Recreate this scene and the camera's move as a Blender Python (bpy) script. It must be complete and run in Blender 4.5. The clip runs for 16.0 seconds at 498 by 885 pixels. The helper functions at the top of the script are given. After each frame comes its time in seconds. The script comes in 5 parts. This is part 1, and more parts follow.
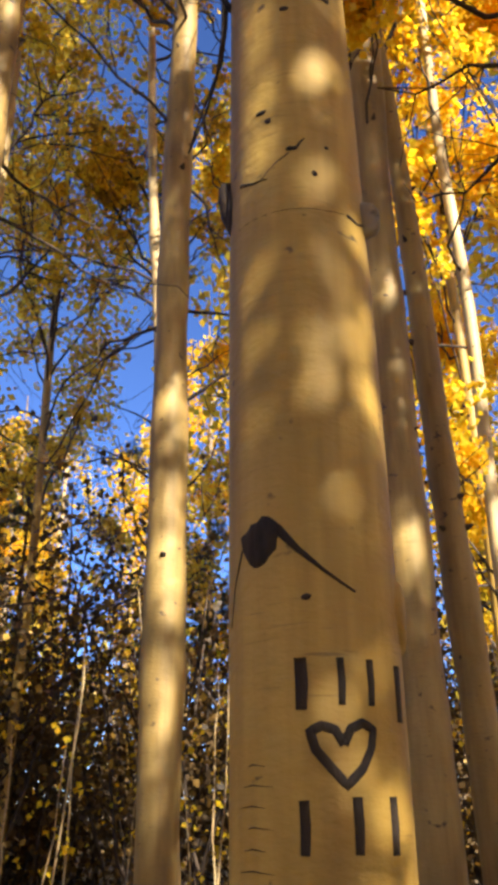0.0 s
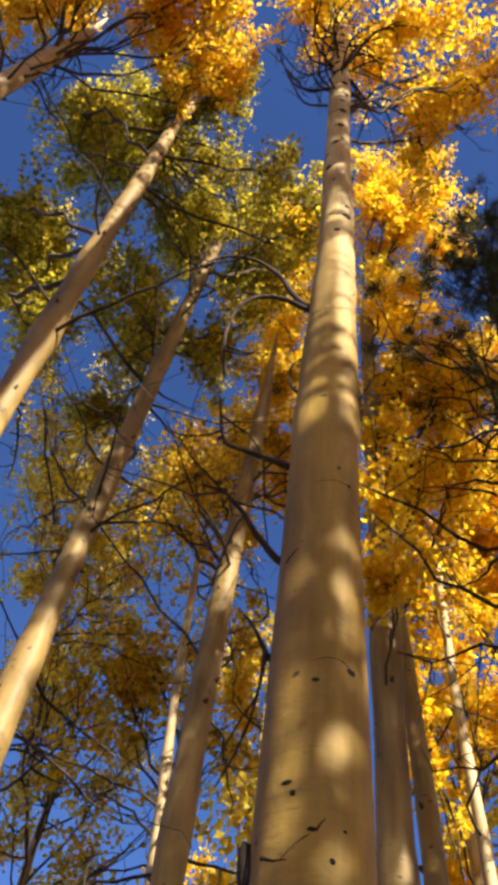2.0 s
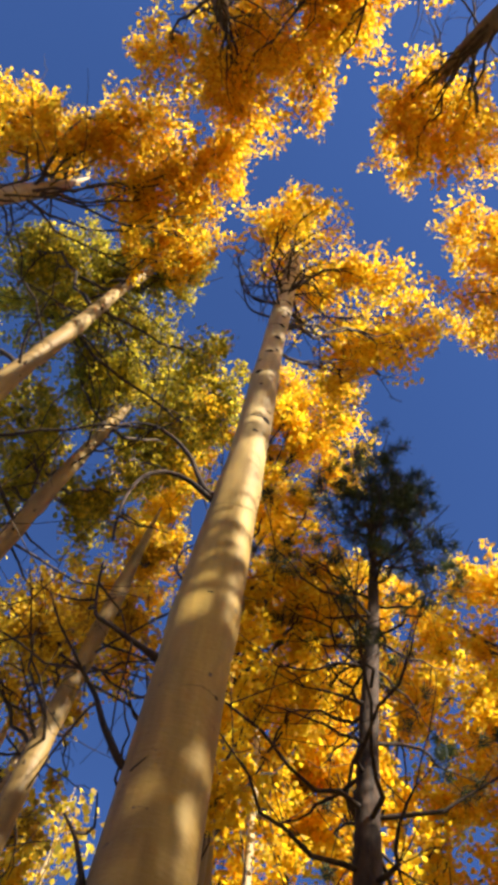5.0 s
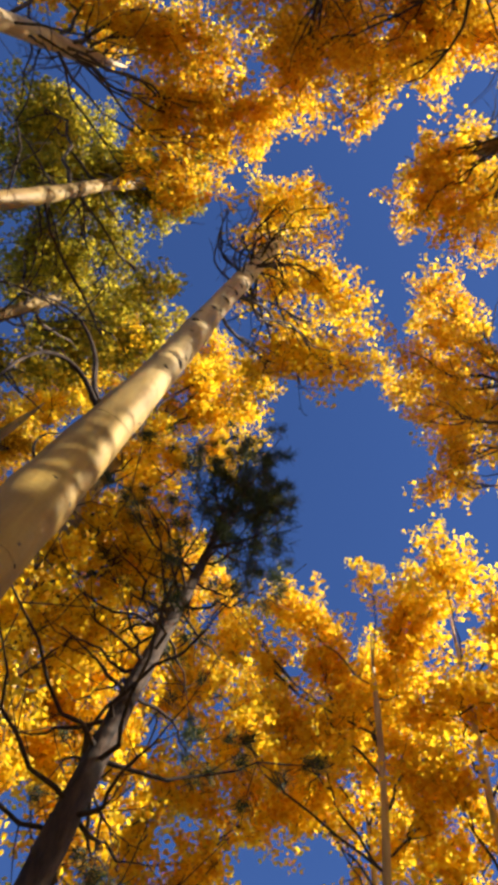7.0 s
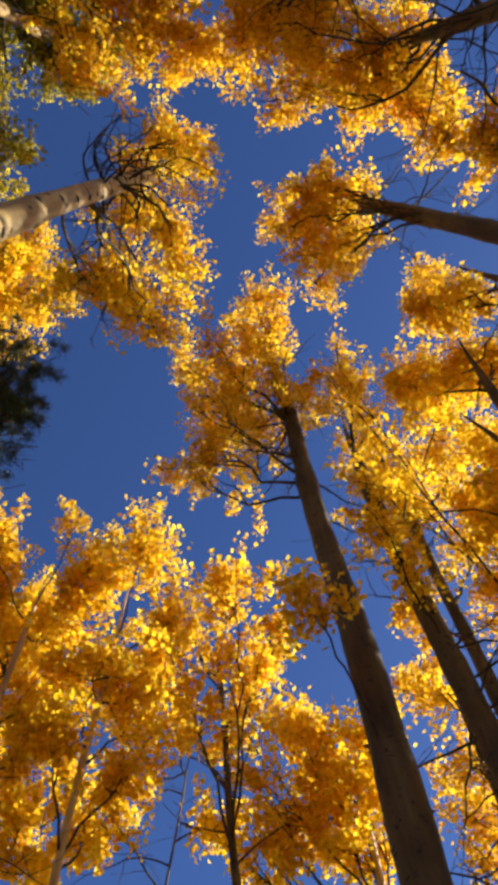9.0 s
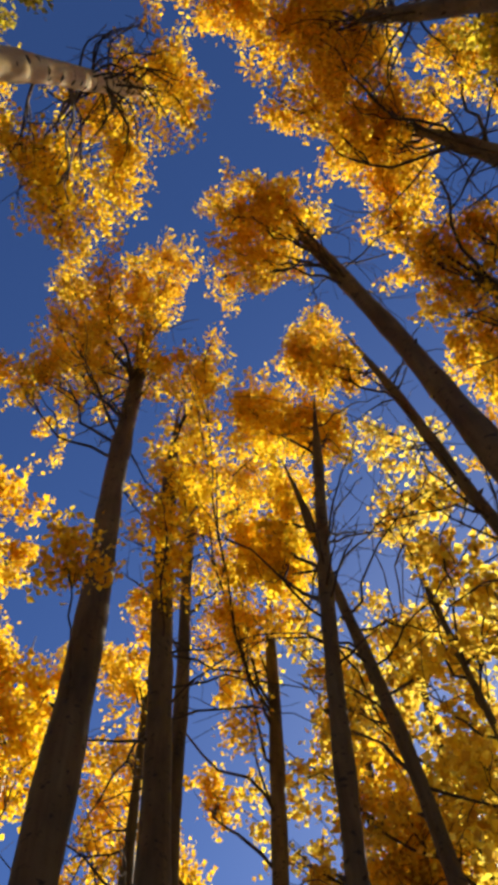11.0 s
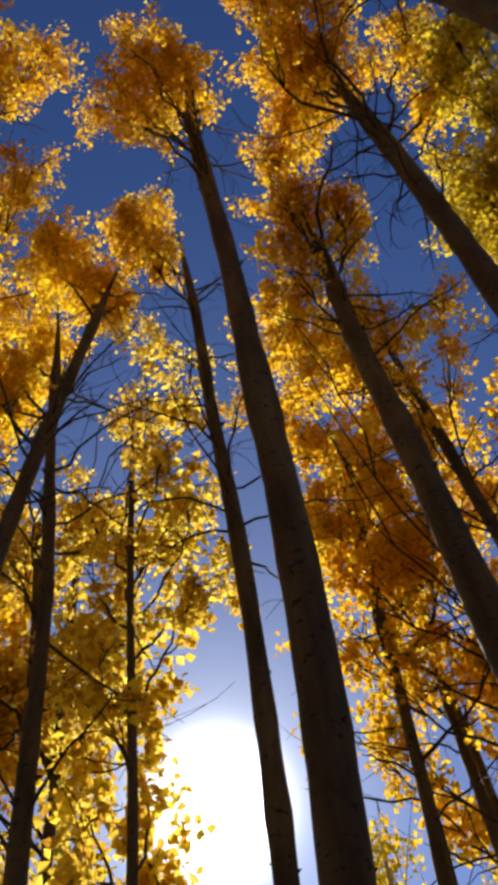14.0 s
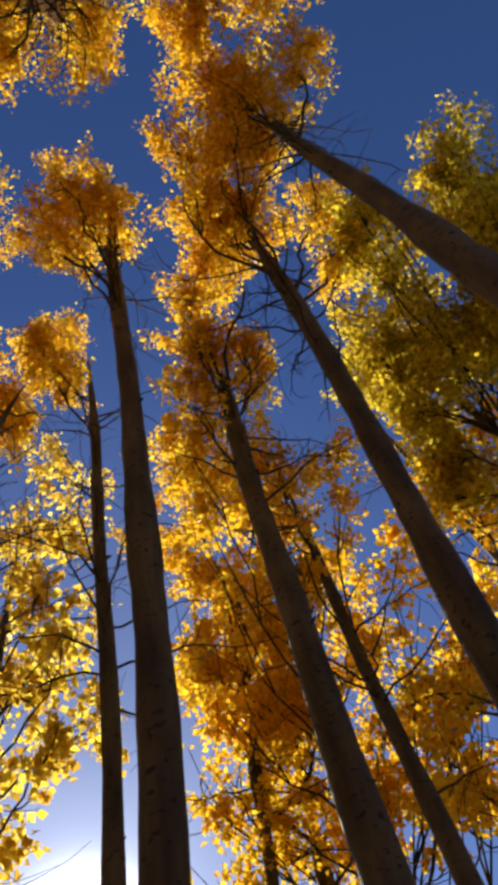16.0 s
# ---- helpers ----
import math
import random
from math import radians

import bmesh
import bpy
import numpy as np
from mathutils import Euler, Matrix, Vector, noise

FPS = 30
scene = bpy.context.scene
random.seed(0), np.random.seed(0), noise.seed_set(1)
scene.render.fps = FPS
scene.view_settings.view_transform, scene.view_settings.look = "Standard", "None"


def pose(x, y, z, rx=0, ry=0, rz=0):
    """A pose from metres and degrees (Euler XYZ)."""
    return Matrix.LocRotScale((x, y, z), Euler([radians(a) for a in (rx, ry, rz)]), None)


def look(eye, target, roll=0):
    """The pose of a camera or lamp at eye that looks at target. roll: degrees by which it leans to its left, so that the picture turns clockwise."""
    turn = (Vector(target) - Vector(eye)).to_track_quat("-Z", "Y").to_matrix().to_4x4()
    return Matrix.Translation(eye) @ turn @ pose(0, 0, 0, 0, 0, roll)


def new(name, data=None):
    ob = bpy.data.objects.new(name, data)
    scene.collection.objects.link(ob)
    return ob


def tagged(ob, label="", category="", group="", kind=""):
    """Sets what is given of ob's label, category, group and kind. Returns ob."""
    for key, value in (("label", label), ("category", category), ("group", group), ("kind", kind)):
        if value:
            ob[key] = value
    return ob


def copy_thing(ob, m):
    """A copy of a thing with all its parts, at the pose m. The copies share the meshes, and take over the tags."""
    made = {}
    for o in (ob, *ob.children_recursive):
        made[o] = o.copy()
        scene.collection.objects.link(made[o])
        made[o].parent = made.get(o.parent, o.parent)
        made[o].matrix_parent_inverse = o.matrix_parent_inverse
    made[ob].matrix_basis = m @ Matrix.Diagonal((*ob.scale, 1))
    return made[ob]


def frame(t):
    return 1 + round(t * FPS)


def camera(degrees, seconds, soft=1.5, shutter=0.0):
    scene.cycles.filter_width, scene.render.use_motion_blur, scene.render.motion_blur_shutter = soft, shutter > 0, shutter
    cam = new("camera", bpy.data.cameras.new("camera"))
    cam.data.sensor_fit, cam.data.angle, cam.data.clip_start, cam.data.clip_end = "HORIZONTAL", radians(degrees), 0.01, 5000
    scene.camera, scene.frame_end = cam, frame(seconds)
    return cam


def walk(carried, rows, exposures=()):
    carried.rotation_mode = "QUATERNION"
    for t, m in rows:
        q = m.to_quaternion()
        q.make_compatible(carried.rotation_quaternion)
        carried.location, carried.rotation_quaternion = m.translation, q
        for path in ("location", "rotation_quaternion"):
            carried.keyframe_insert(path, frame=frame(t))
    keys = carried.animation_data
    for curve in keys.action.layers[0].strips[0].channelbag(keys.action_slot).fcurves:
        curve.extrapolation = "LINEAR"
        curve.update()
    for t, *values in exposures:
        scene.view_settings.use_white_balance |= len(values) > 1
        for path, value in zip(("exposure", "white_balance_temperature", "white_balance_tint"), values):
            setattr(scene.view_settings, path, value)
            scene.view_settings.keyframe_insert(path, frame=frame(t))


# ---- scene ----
cam = camera(34.60, 16.0, soft=4.8)
PATH = [
    (0.0, pose(0.011, 0.128, 1.481, 114.02, 0.47, 0.88)),
    (0.5, pose(0.011, 0.028, 1.537, 123.56, -0.85, 0.57)),
    (1.0, pose(-0.004, -0.074, 1.583, 132.47, -2.24, -0.04)),
    (1.5, pose(-0.010, -0.171, 1.648, 141.32, -4.16, -0.88)),
    (2.0, pose(-0.029, -0.235, 1.663, 148.06, -5.68, -2.94)),
    (2.5, pose(-0.031, -0.248, 1.664, 154.10, -5.86, -5.29)),
    (3.0, pose(-0.032, -0.243, 1.666, 159.91, -5.35, -7.14)),
    (3.2, pose(-0.030, -0.234, 1.671, 161.58, -5.07, -7.83)),
    (5.3, pose(-0.168, -0.185, 1.776, 162.90, -3.83, -25.05)),
    (5.5, pose(-0.158, -0.188, 1.774, 163.36, -3.72, -27.64)),
    (6.0, pose(-0.128, -0.200, 1.756, 163.49, -3.23, -33.60)),
    (6.5, pose(-0.091, -0.205, 1.730, 162.61, -4.15, -40.00)),
    (7.0, pose(-0.073, -0.119, 1.667, 162.74, -4.66, -48.91)),
    (7.5, pose(-0.075, -0.072, 1.663, 163.68, -3.20, -58.40)),
    (8.0, pose(-0.076, -0.031, 1.688, 163.03, -0.66, -66.47)),
    (8.5, pose(-0.057, -0.039, 1.718, 161.66, 1.92, -73.44)),
    (9.0, pose(-0.077, -0.014, 1.754, 160.19, 3.21, -80.35)),
    (9.2, pose(-0.076, -0.001, 1.751, 159.48, 3.57, -83.08)),
    (11.3, pose(-0.263, 0.205, 1.630, 155.31, 4.78, -118.02)),
    (11.5, pose(-0.249, 0.220, 1.631, 154.72, 5.28, -121.38)),
    (12.0, pose(-0.226, 0.178, 1.589, 152.85, 6.46, -128.85)),
    (12.5, pose(-0.204, 0.147, 1.595, 150.42, 6.81, -134.50)),
    (13.0, pose(-0.118, 0.181, 1.558, 148.46, 6.81, -140.18)),
    (13.5, pose(-0.032, 0.162, 1.516, 147.39, 6.54, -144.91)),
    (14.0, pose(0.059, 0.125, 1.473, 146.42, 6.46, -146.65)),
    (14.5, pose(0.085, 0.107, 1.479, 146.44, 6.99, -148.01)),
    (15.0, pose(-0.004, 0.145, 1.520, 149.06, 7.91, -149.72)),
    (15.5, pose(-0.101, 0.114, 1.569, 150.96, 8.63, -151.42)),
    (16.0, pose(-0.221, 0.167, 1.582, 153.90, 9.69, -153.97)),
]
walk(cam, PATH, [(0.0, 1.88), (0.5, 1.75), (1.0, 1.65), (1.5, 1.52), (2.5, 1.42), (3.2, 1.42), (6.0, 1.4), (7.5, 1.2), (9.0, 0.98), (11.5, 0.62), (12.5, 0.36), (14.5, 0.36), (15.5, 0.5), (16.0, 0.58)])

# ---- sky, sun, exposure ----
SUN_AZ, SUN_EL = 148.3, 32.0
SUN_DIR = Vector((math.cos(radians(SUN_EL)) * math.sin(radians(SUN_AZ)),
                  math.cos(radians(SUN_EL)) * math.cos(radians(SUN_AZ)), math.sin(radians(SUN_EL))))

from mathutils import bvhtree

world = bpy.data.worlds.new("autumn_sky")
scene.world = world
world.use_nodes = True
wn, wl = world.node_tree.nodes, world.node_tree.links
wn.clear()
w_out = wn.new("ShaderNodeOutputWorld")
w_bg = wn.new("ShaderNodeBackground")
w_bg.inputs["Strength"].default_value = 0.064
sky = wn.new("ShaderNodeTexSky")
sky.sky_type = "NISHITA"
sky.sun_disc = False
sky.sun_elevation = radians(SUN_EL)
sky.sun_rotation = radians(SUN_AZ)
sky.altitude = 2600
sky.dust_density = 0.2
sky.ozone_density = 4.0
# the bright aureole round the sun
w_tc = wn.new("ShaderNodeTexCoord")
w_dot = wn.new("ShaderNodeVectorMath")
w_dot.operation = "DOT_PRODUCT"
w_dot.inputs[1].default_value = SUN_DIR
wl.new(w_tc.outputs["Generated"], w_dot.inputs[0])
w_max = wn.new("ShaderNodeMath")
w_max.operation = "MAXIMUM"
w_max.inputs[1].default_value = 0.0
wl.new(w_dot.outputs["Value"], w_max.inputs[0])
total = None
for power, gain in ((850, 150.0), (90, 6.0), (12, 2.0)):
    p = wn.new("ShaderNodeMath")
    p.operation = "POWER"
    p.inputs[1].default_value = power
    wl.new(w_max.outputs[0], p.inputs[0])
    g = wn.new("ShaderNodeMath")
    g.operation = "MULTIPLY"
    g.inputs[1].default_value = gain
    wl.new(p.outputs[0], g.inputs[0])
    if total is None:
        total = g
    else:
        a = wn.new("ShaderNodeMath")
        a.operation = "ADD"
        wl.new(total.outputs[0], a.inputs[0])
        wl.new(g.outputs[0], a.inputs[1])
        total = a
w_add = wn.new("ShaderNodeVectorMath")
w_add.operation = "ADD"
w_tint = wn.new("ShaderNodeVectorMath")
w_tint.operation = "MULTIPLY"
w_tint.inputs[1].default_value = (0.74, 0.88, 1.22)
wl.new(sky.outputs[0], w_tint.inputs[0])
wl.new(w_tint.outputs[0], w_add.inputs[0])
wl.new(total.outputs[0], w_add.inputs[1])
wl.new(w_add.outputs[0], w_bg.inputs["Color"])
wl.new(w_bg.outputs[0], w_out.inputs["Surface"])

sun_data = bpy.data.lights.new("sun", "SUN")
sun_data.energy = 5.0
sun_data.angle = radians(0.53)
sun_data.color = (1.0, 0.9, 0.74)
sun = new("sun", sun_data)
sun.matrix_world = look(SUN_DIR * 60, (0, 0, 0))


# ---- materials ----
def material(name):
    m = bpy.data.materials.new(name)
    m.use_nodes = True
    m.node_tree.nodes.clear()
    return m, m.node_tree.nodes, m.node_tree.links


def noise_tex(n, l, vec, scale, detail=4.0, rough=0.55):
    t = n.new("ShaderNodeTexNoise")
    t.inputs["Scale"].default_value = scale
    t.inputs["Detail"].default_value = detail
    t.inputs["Roughness"].default_value = rough
    l.new(vec, t.inputs["Vector"])
    return t


def ramp(n, l, fac, stops):
    r = n.new("ShaderNodeValToRGB")
    e = r.color_ramp.elements
    e[0].position, e[0].color = stops[0][0], (*stops[0][1], 1)
    e[1].position, e[1].color = stops[1][0], (*stops[1][1], 1)
    for pos, col in stops[2:]:
        k = e.new(pos)
        k.color = (*col, 1)
    l.new(fac, r.inputs["Fac"])
    return r


def mapped(n, l, scale):
    tc = n.new("ShaderNodeTexCoord")
    mp = n.new("ShaderNodeMapping")
    mp.inputs["Scale"].default_value = scale
    l.new(tc.outputs["Object"], mp.inputs["Vector"])
    return mp.outputs["Vector"]


def mix_rgb(n, l, fac, a, b, mode="MIX"):
    m = n.new("ShaderNodeMix")
    m.data_type, m.blend_type = "RGBA", mode
    for sock, val in ((m.inputs[0], fac), (m.inputs[6], a), (m.inputs[7], b)):
        if hasattr(val, "links"):
            l.new(val, sock)
        elif isinstance(val, float):
            sock.default_value = val
        else:
            sock.default_value = (*val, 1)
    return m.outputs[2]


def bark_material(name, pale, warm, dark, fleck=0.62, rough=0.6, top_tone=None):
    """Smooth aspen bark: powdery pale skin, dull streaks, fine level lenticels and dark specks; an optional whiter tone
    comes in with height.
    """
    m, n, l = material(name)
    out = n.new("ShaderNodeOutputMaterial")
    b = n.new("ShaderNodeBsdfPrincipled")
    b.inputs["Roughness"].default_value = rough
    big = noise_tex(n, l, mapped(n, l, (2.2, 2.2, 0.8)), 1.6, 5)
    tone = ramp(n, l, big.outputs["Fac"], [(0.3, warm), (0.68, pale)]).outputs["Color"]
    if top_tone:
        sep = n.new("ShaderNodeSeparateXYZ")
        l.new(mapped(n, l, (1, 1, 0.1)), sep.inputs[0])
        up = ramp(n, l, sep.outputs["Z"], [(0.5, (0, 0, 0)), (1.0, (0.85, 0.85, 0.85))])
        tone = mix_rgb(n, l, up.outputs["Color"], tone, top_tone)
    streak = noise_tex(n, l, mapped(n, l, (26, 26, 3.0)), 1.0, 3)
    s_r = ramp(n, l, streak.outputs["Fac"], [(0.35, (0.82, 0.80, 0.76)), (0.62, (1, 1, 1))])
    col = mix_rgb(n, l, 0.8, tone, s_r.outputs["Color"], "MULTIPLY")
    stain = noise_tex(n, l, mapped(n, l, (5.5, 5.5, 0.55)), 1.0, 4, 0.6)
    t_r = ramp(n, l, stain.outputs["Fac"], [(0.42, (1, 1, 1)), (0.66, (0.50, 0.41, 0.32))])
    col = mix_rgb(n, l, 0.8, col, t_r.outputs["Color"], "MULTIPLY")
    wrinkle = noise_tex(n, l, mapped(n, l, (5, 5, 45)), 1.0, 4)
    w_at = noise_tex(n, l, mapped(n, l, (3.5, 3.5, 2.2)), 1.0, 3)
    w_p = ramp(n, l, w_at.outputs["Fac"], [(0.52, (0.04, 0.04, 0.04)), (0.72, (0.5, 0.5, 0.5))])
    w_r = ramp(n, l, wrinkle.outputs["Fac"], [(0.35, (0.78, 0.74, 0.68)), (0.5, (1, 1, 1))])
    col = mix_rgb(n, l, w_p.outputs["Color"], col, w_r.outputs["Color"], "MULTIPLY")
    lent = noise_tex(n, l, mapped(n, l, (9, 9, 130)), 1.0, 2)
    l_r = ramp(n, l, lent.outputs["Fac"], [(0.64, (0, 0, 0)), (0.74, (1, 1, 1))])
    patch = noise_tex(n, l, mapped(n, l, (1.2, 1.2, 1.0)), 2.0, 2)
    p_r = ramp(n, l, patch.outputs["Fac"], [(0.48, (0, 0, 0)), (0.66, (0.55, 0.55, 0.55))])
    f1 = n.new("ShaderNodeMath")
    f1.operation = "MULTIPLY"
    l.new(l_r.outputs["Color"], f1.inputs[0])
    l.new(p_r.outputs["Color"], f1.inputs[1])
    col = mix_rgb(n, l, f1.outputs[0], col, dark)
    speck = noise_tex(n, l, mapped(n, l, (13, 13, 20)), 1.0, 3)
    k_r = ramp(n, l, speck.outputs["Fac"], [(fleck + 0.06, (0, 0, 0)), (fleck + 0.12, (0.9, 0.9, 0.9))])
    col = mix_rgb(n, l, k_r.outputs["Color"], col, dark)
    l.new(col, b.inputs["Base Color"])
    bump = n.new("ShaderNodeBump")
    bump.inputs["Strength"].default_value = 0.35
    bump.inputs["Distance"].default_value = 0.01
    fine = noise_tex(n, l, mapped(n, l, (30, 30, 55)), 1.0, 5)
    l.new(fine.outputs["Fac"], bump.inputs["Height"])
    l.new(bump.outputs[0], b.inputs["Normal"])
    l.new(b.outputs[0], out.inputs["Surface"])
    return m


def rough_bark(name, dark, light):
    m, n, l = material(name)
    out = n.new("ShaderNodeOutputMaterial")
    b = n.new("ShaderNodeBsdfPrincipled")
    b.inputs["Roughness"].default_value = 0.9
    v = noise_tex(n, l, mapped(n, l, (18, 18, 5)), 1.0, 6, 0.65)
    r = ramp(n, l, v.outputs["Fac"], [(0.35, dark), (0.7, light)])
    l.new(r.outputs["Color"], b.inputs["Base Color"])
    bump = n.new("ShaderNodeBump")
    bump.inputs["Strength"].default_value = 0.8
    bump.inputs["Distance"].default_value = 0.02
    l.new(v.outputs["Fac"], bump.inputs["Height"])
    l.new(bump.outputs[0], b.inputs["Normal"])
    l.new(b.outputs[0], out.inputs["Surface"])
    return m


def leaf_material(name, stops, through_tint, clear=0.5, rough=0.5):
    """Thin leaves that let the light through; every leaf takes its own tone."""
    m, n, l = material(name)
    out = n.new("ShaderNodeOutputMaterial")
    geo = n.new("ShaderNodeNewGeometry")
    r = ramp(n, l, geo.outputs["Random Per Island"], stops)
    big = noise_tex(n, l, mapped(n, l, (1, 1, 1)), 1.3, 2)
    br = ramp(n, l, big.outputs["Fac"], [(0.35, (0.85, 0.76, 0.62)), (0.62, (1, 1, 1))])
    col = mix_rgb(n, l, 0.75, r.outputs["Color"], br.outputs["Color"], "MULTIPLY")
    p = n.new("ShaderNodeBsdfPrincipled")
    p.inputs["Roughness"].default_value = rough
    p.inputs["Specular IOR Level"].default_value = 0.3
    l.new(col, p.inputs["Base Color"])
    t = n.new("ShaderNodeBsdfTranslucent")
    l.new(mix_rgb(n, l, 1.0, col, through_tint, "MULTIPLY"), t.inputs["Color"])
    mx = n.new("ShaderNodeMixShader")
    mx.inputs[0].default_value = clear
    l.new(p.outputs[0], mx.inputs[1])
    l.new(t.outputs[0], mx.inputs[2])
    l.new(mx.outputs[0], out.inputs["Surface"])
    return m


def plain(name, col, rough=0.8):
    m, n, l = material(name)
    out = n.new("ShaderNodeOutputMaterial")
    b = n.new("ShaderNodeBsdfPrincipled")
    b.inputs["Roughness"].default_value = rough
    v = noise_tex(n, l, mapped(n, l, (1, 1, 1)), 40.0, 4)
    r = ramp(n, l, v.outputs["Fac"], [(0.3, tuple(c * 0.6 for c in col)), (0.7, tuple(min(1, c * 1.3) for c in col))])
    l.new(r.outputs["Color"], b.inputs["Base Color"])
    l.new(b.outputs[0], out.inputs["Surface"])
    return m


BARK = bark_material("aspen_bark", (0.54, 0.36, 0.078), (0.34, 0.21, 0.034), (0.05, 0.03, 0.02), top_tone=(0.68, 0.55, 0.31))
BARK_TAN = bark_material("aspen_bark_tan", (0.45, 0.315, 0.105), (0.23, 0.148, 0.042), (0.05, 0.03, 0.02), 0.6)
BARK_WHITE = bark_material("aspen_bark_white", (0.66, 0.53, 0.29), (0.46, 0.33, 0.15), (0.05, 0.04, 0.03), 0.58)
# bark of the backlit trunks, with their shade put into a darker colour
BARK_SHADED = bark_material("aspen_bark_shaded", (0.19, 0.138, 0.06), (0.07, 0.049, 0.022), (0.02, 0.015, 0.011), 0.54, 0.8)
BARK_GREY = bark_material("aspen_bark_grey", (0.30, 0.24, 0.16), (0.17, 0.13, 0.085), (0.03, 0.022, 0.018), 0.58)
TWIG = rough_bark("twig_bark", (0.03, 0.02, 0.014), (0.10, 0.068, 0.045))
SCAR = rough_bark("scar_bark", (0.012, 0.008, 0.006), (0.05, 0.03, 0.02))
STAIN = rough_bark("bark_stain", (0.10, 0.062, 0.03), (0.30, 0.19, 0.085))
PINE_BARK = rough_bark("pine_bark", (0.018, 0.011, 0.007), (0.085, 0.048, 0.028))
LIMB = rough_bark("limb_bark", (0.018, 0.010, 0.007), (0.065, 0.035, 0.02))
GOLD = leaf_material("leaf_gold", [(0.0, (0.82, 0.47, 0.02)), (1.0, (0.95, 0.80, 0.08)), (0.3, (0.92, 0.64, 0.025)), (0.7, (0.95, 0.72, 0.035))], (1.0, 1.0, 0.8), 0.74)
ORANGE = leaf_material("leaf_orange", [(0.0, (0.74, 0.42, 0.026)), (1.0, (0.95, 0.78, 0.07)), (0.35, (0.90, 0.58, 0.03)), (0.75, (0.94, 0.69, 0.042))], (1.0, 1.0, 0.8), 0.74)
LIME = leaf_material("leaf_lime", [(0.0, (0.22, 0.21, 0.03)), (1.0, (0.80, 0.62, 0.065)), (0.4, (0.36, 0.33, 0.035)), (0.75, (0.60, 0.49, 0.04))], (1.0, 1.0, 0.8), 0.74)
YELLOWGREEN = leaf_material("leaf_yellowgreen", [(0.0, (0.46, 0.38, 0.035)), (1.0, (0.94, 0.80, 0.09)), (0.35, (0.72, 0.58, 0.045)), (0.7, (0.88, 0.72, 0.06))], (1.0, 1.0, 0.8), 0.74)
DRY = leaf_material("leaf_dry", [(0.0, (0.42, 0.26, 0.045)), (1.0, (0.94, 0.79, 0.09)), (0.35, (0.72, 0.49, 0.05)), (0.65, (0.90, 0.67, 0.055))], (1.0, 1.0, 0.8), 0.74)
PALE = leaf_material("leaf_pale", [(0.0, (0.5, 0.3, 0.05)), (1.0, (0.95, 0.84, 0.18)), (0.3, (0.82, 0.58, 0.07)), (0.7, (0.95, 0.80, 0.10))], (1.0, 1.0, 0.85), 0.78)
NEEDLE = leaf_material("pine_needles", [(0.0, (0.02, 0.035, 0.016)), (1.0, (0.07, 0.10, 0.035))], (1.0, 1.0, 0.7), 0.25)
SHRUB = leaf_material("shrub_leaf", [(0.0, (0.05, 0.031, 0.014)), (1.0, (0.55, 0.37, 0.05)), (0.6, (0.11, 0.068, 0.022)), (0.9, (0.2, 0.12, 0.03))], (1.0, 0.9, 0.6), 0.35)


def ground_material():
    m, n, l = material("leaf_litter")
    out = n.new("ShaderNodeOutputMaterial")
    b = n.new("ShaderNodeBsdfPrincipled")
    b.inputs["Roughness"].default_value = 0.95
    v = n.new("ShaderNodeTexVoronoi")
    v.inputs["Scale"].default_value = 16.0
    l.new(mapped(n, l, (1, 1, 1)), v.inputs["Vector"])
    sep = n.new("ShaderNodeSeparateColor")
    l.new(v.outputs["Color"], sep.inputs[0])
    r = ramp(n, l, sep.outputs[0], [(0.0, (0.03, 0.02, 0.01)), (1.0, (0.40, 0.26, 0.04)), (0.5, (0.08, 0.05, 0.02)), (0.8, (0.20, 0.12, 0.025))])
    big = noise_tex(n, l, mapped(n, l, (1, 1, 1)), 0.5, 4)
    g = ramp(n, l, big.outputs["Fac"], [(0.4, (1, 1, 1)), (0.65, (0.45, 0.55, 0.35))])
    l.new(mix_rgb(n, l, 0.8, r.outputs["Color"], g.outputs["Color"], "MULTIPLY"), b.inputs["Base Color"])
    bump = n.new("ShaderNodeBump")
    bump.inputs["Distance"].default_value = 0.03
    l.new(v.outputs["Distance"], bump.inputs["Height"])
    l.new(bump.outputs[0], b.inputs["Normal"])
    l.new(b.outputs[0], out.inputs["Surface"])
    return m


LITTER = ground_material()


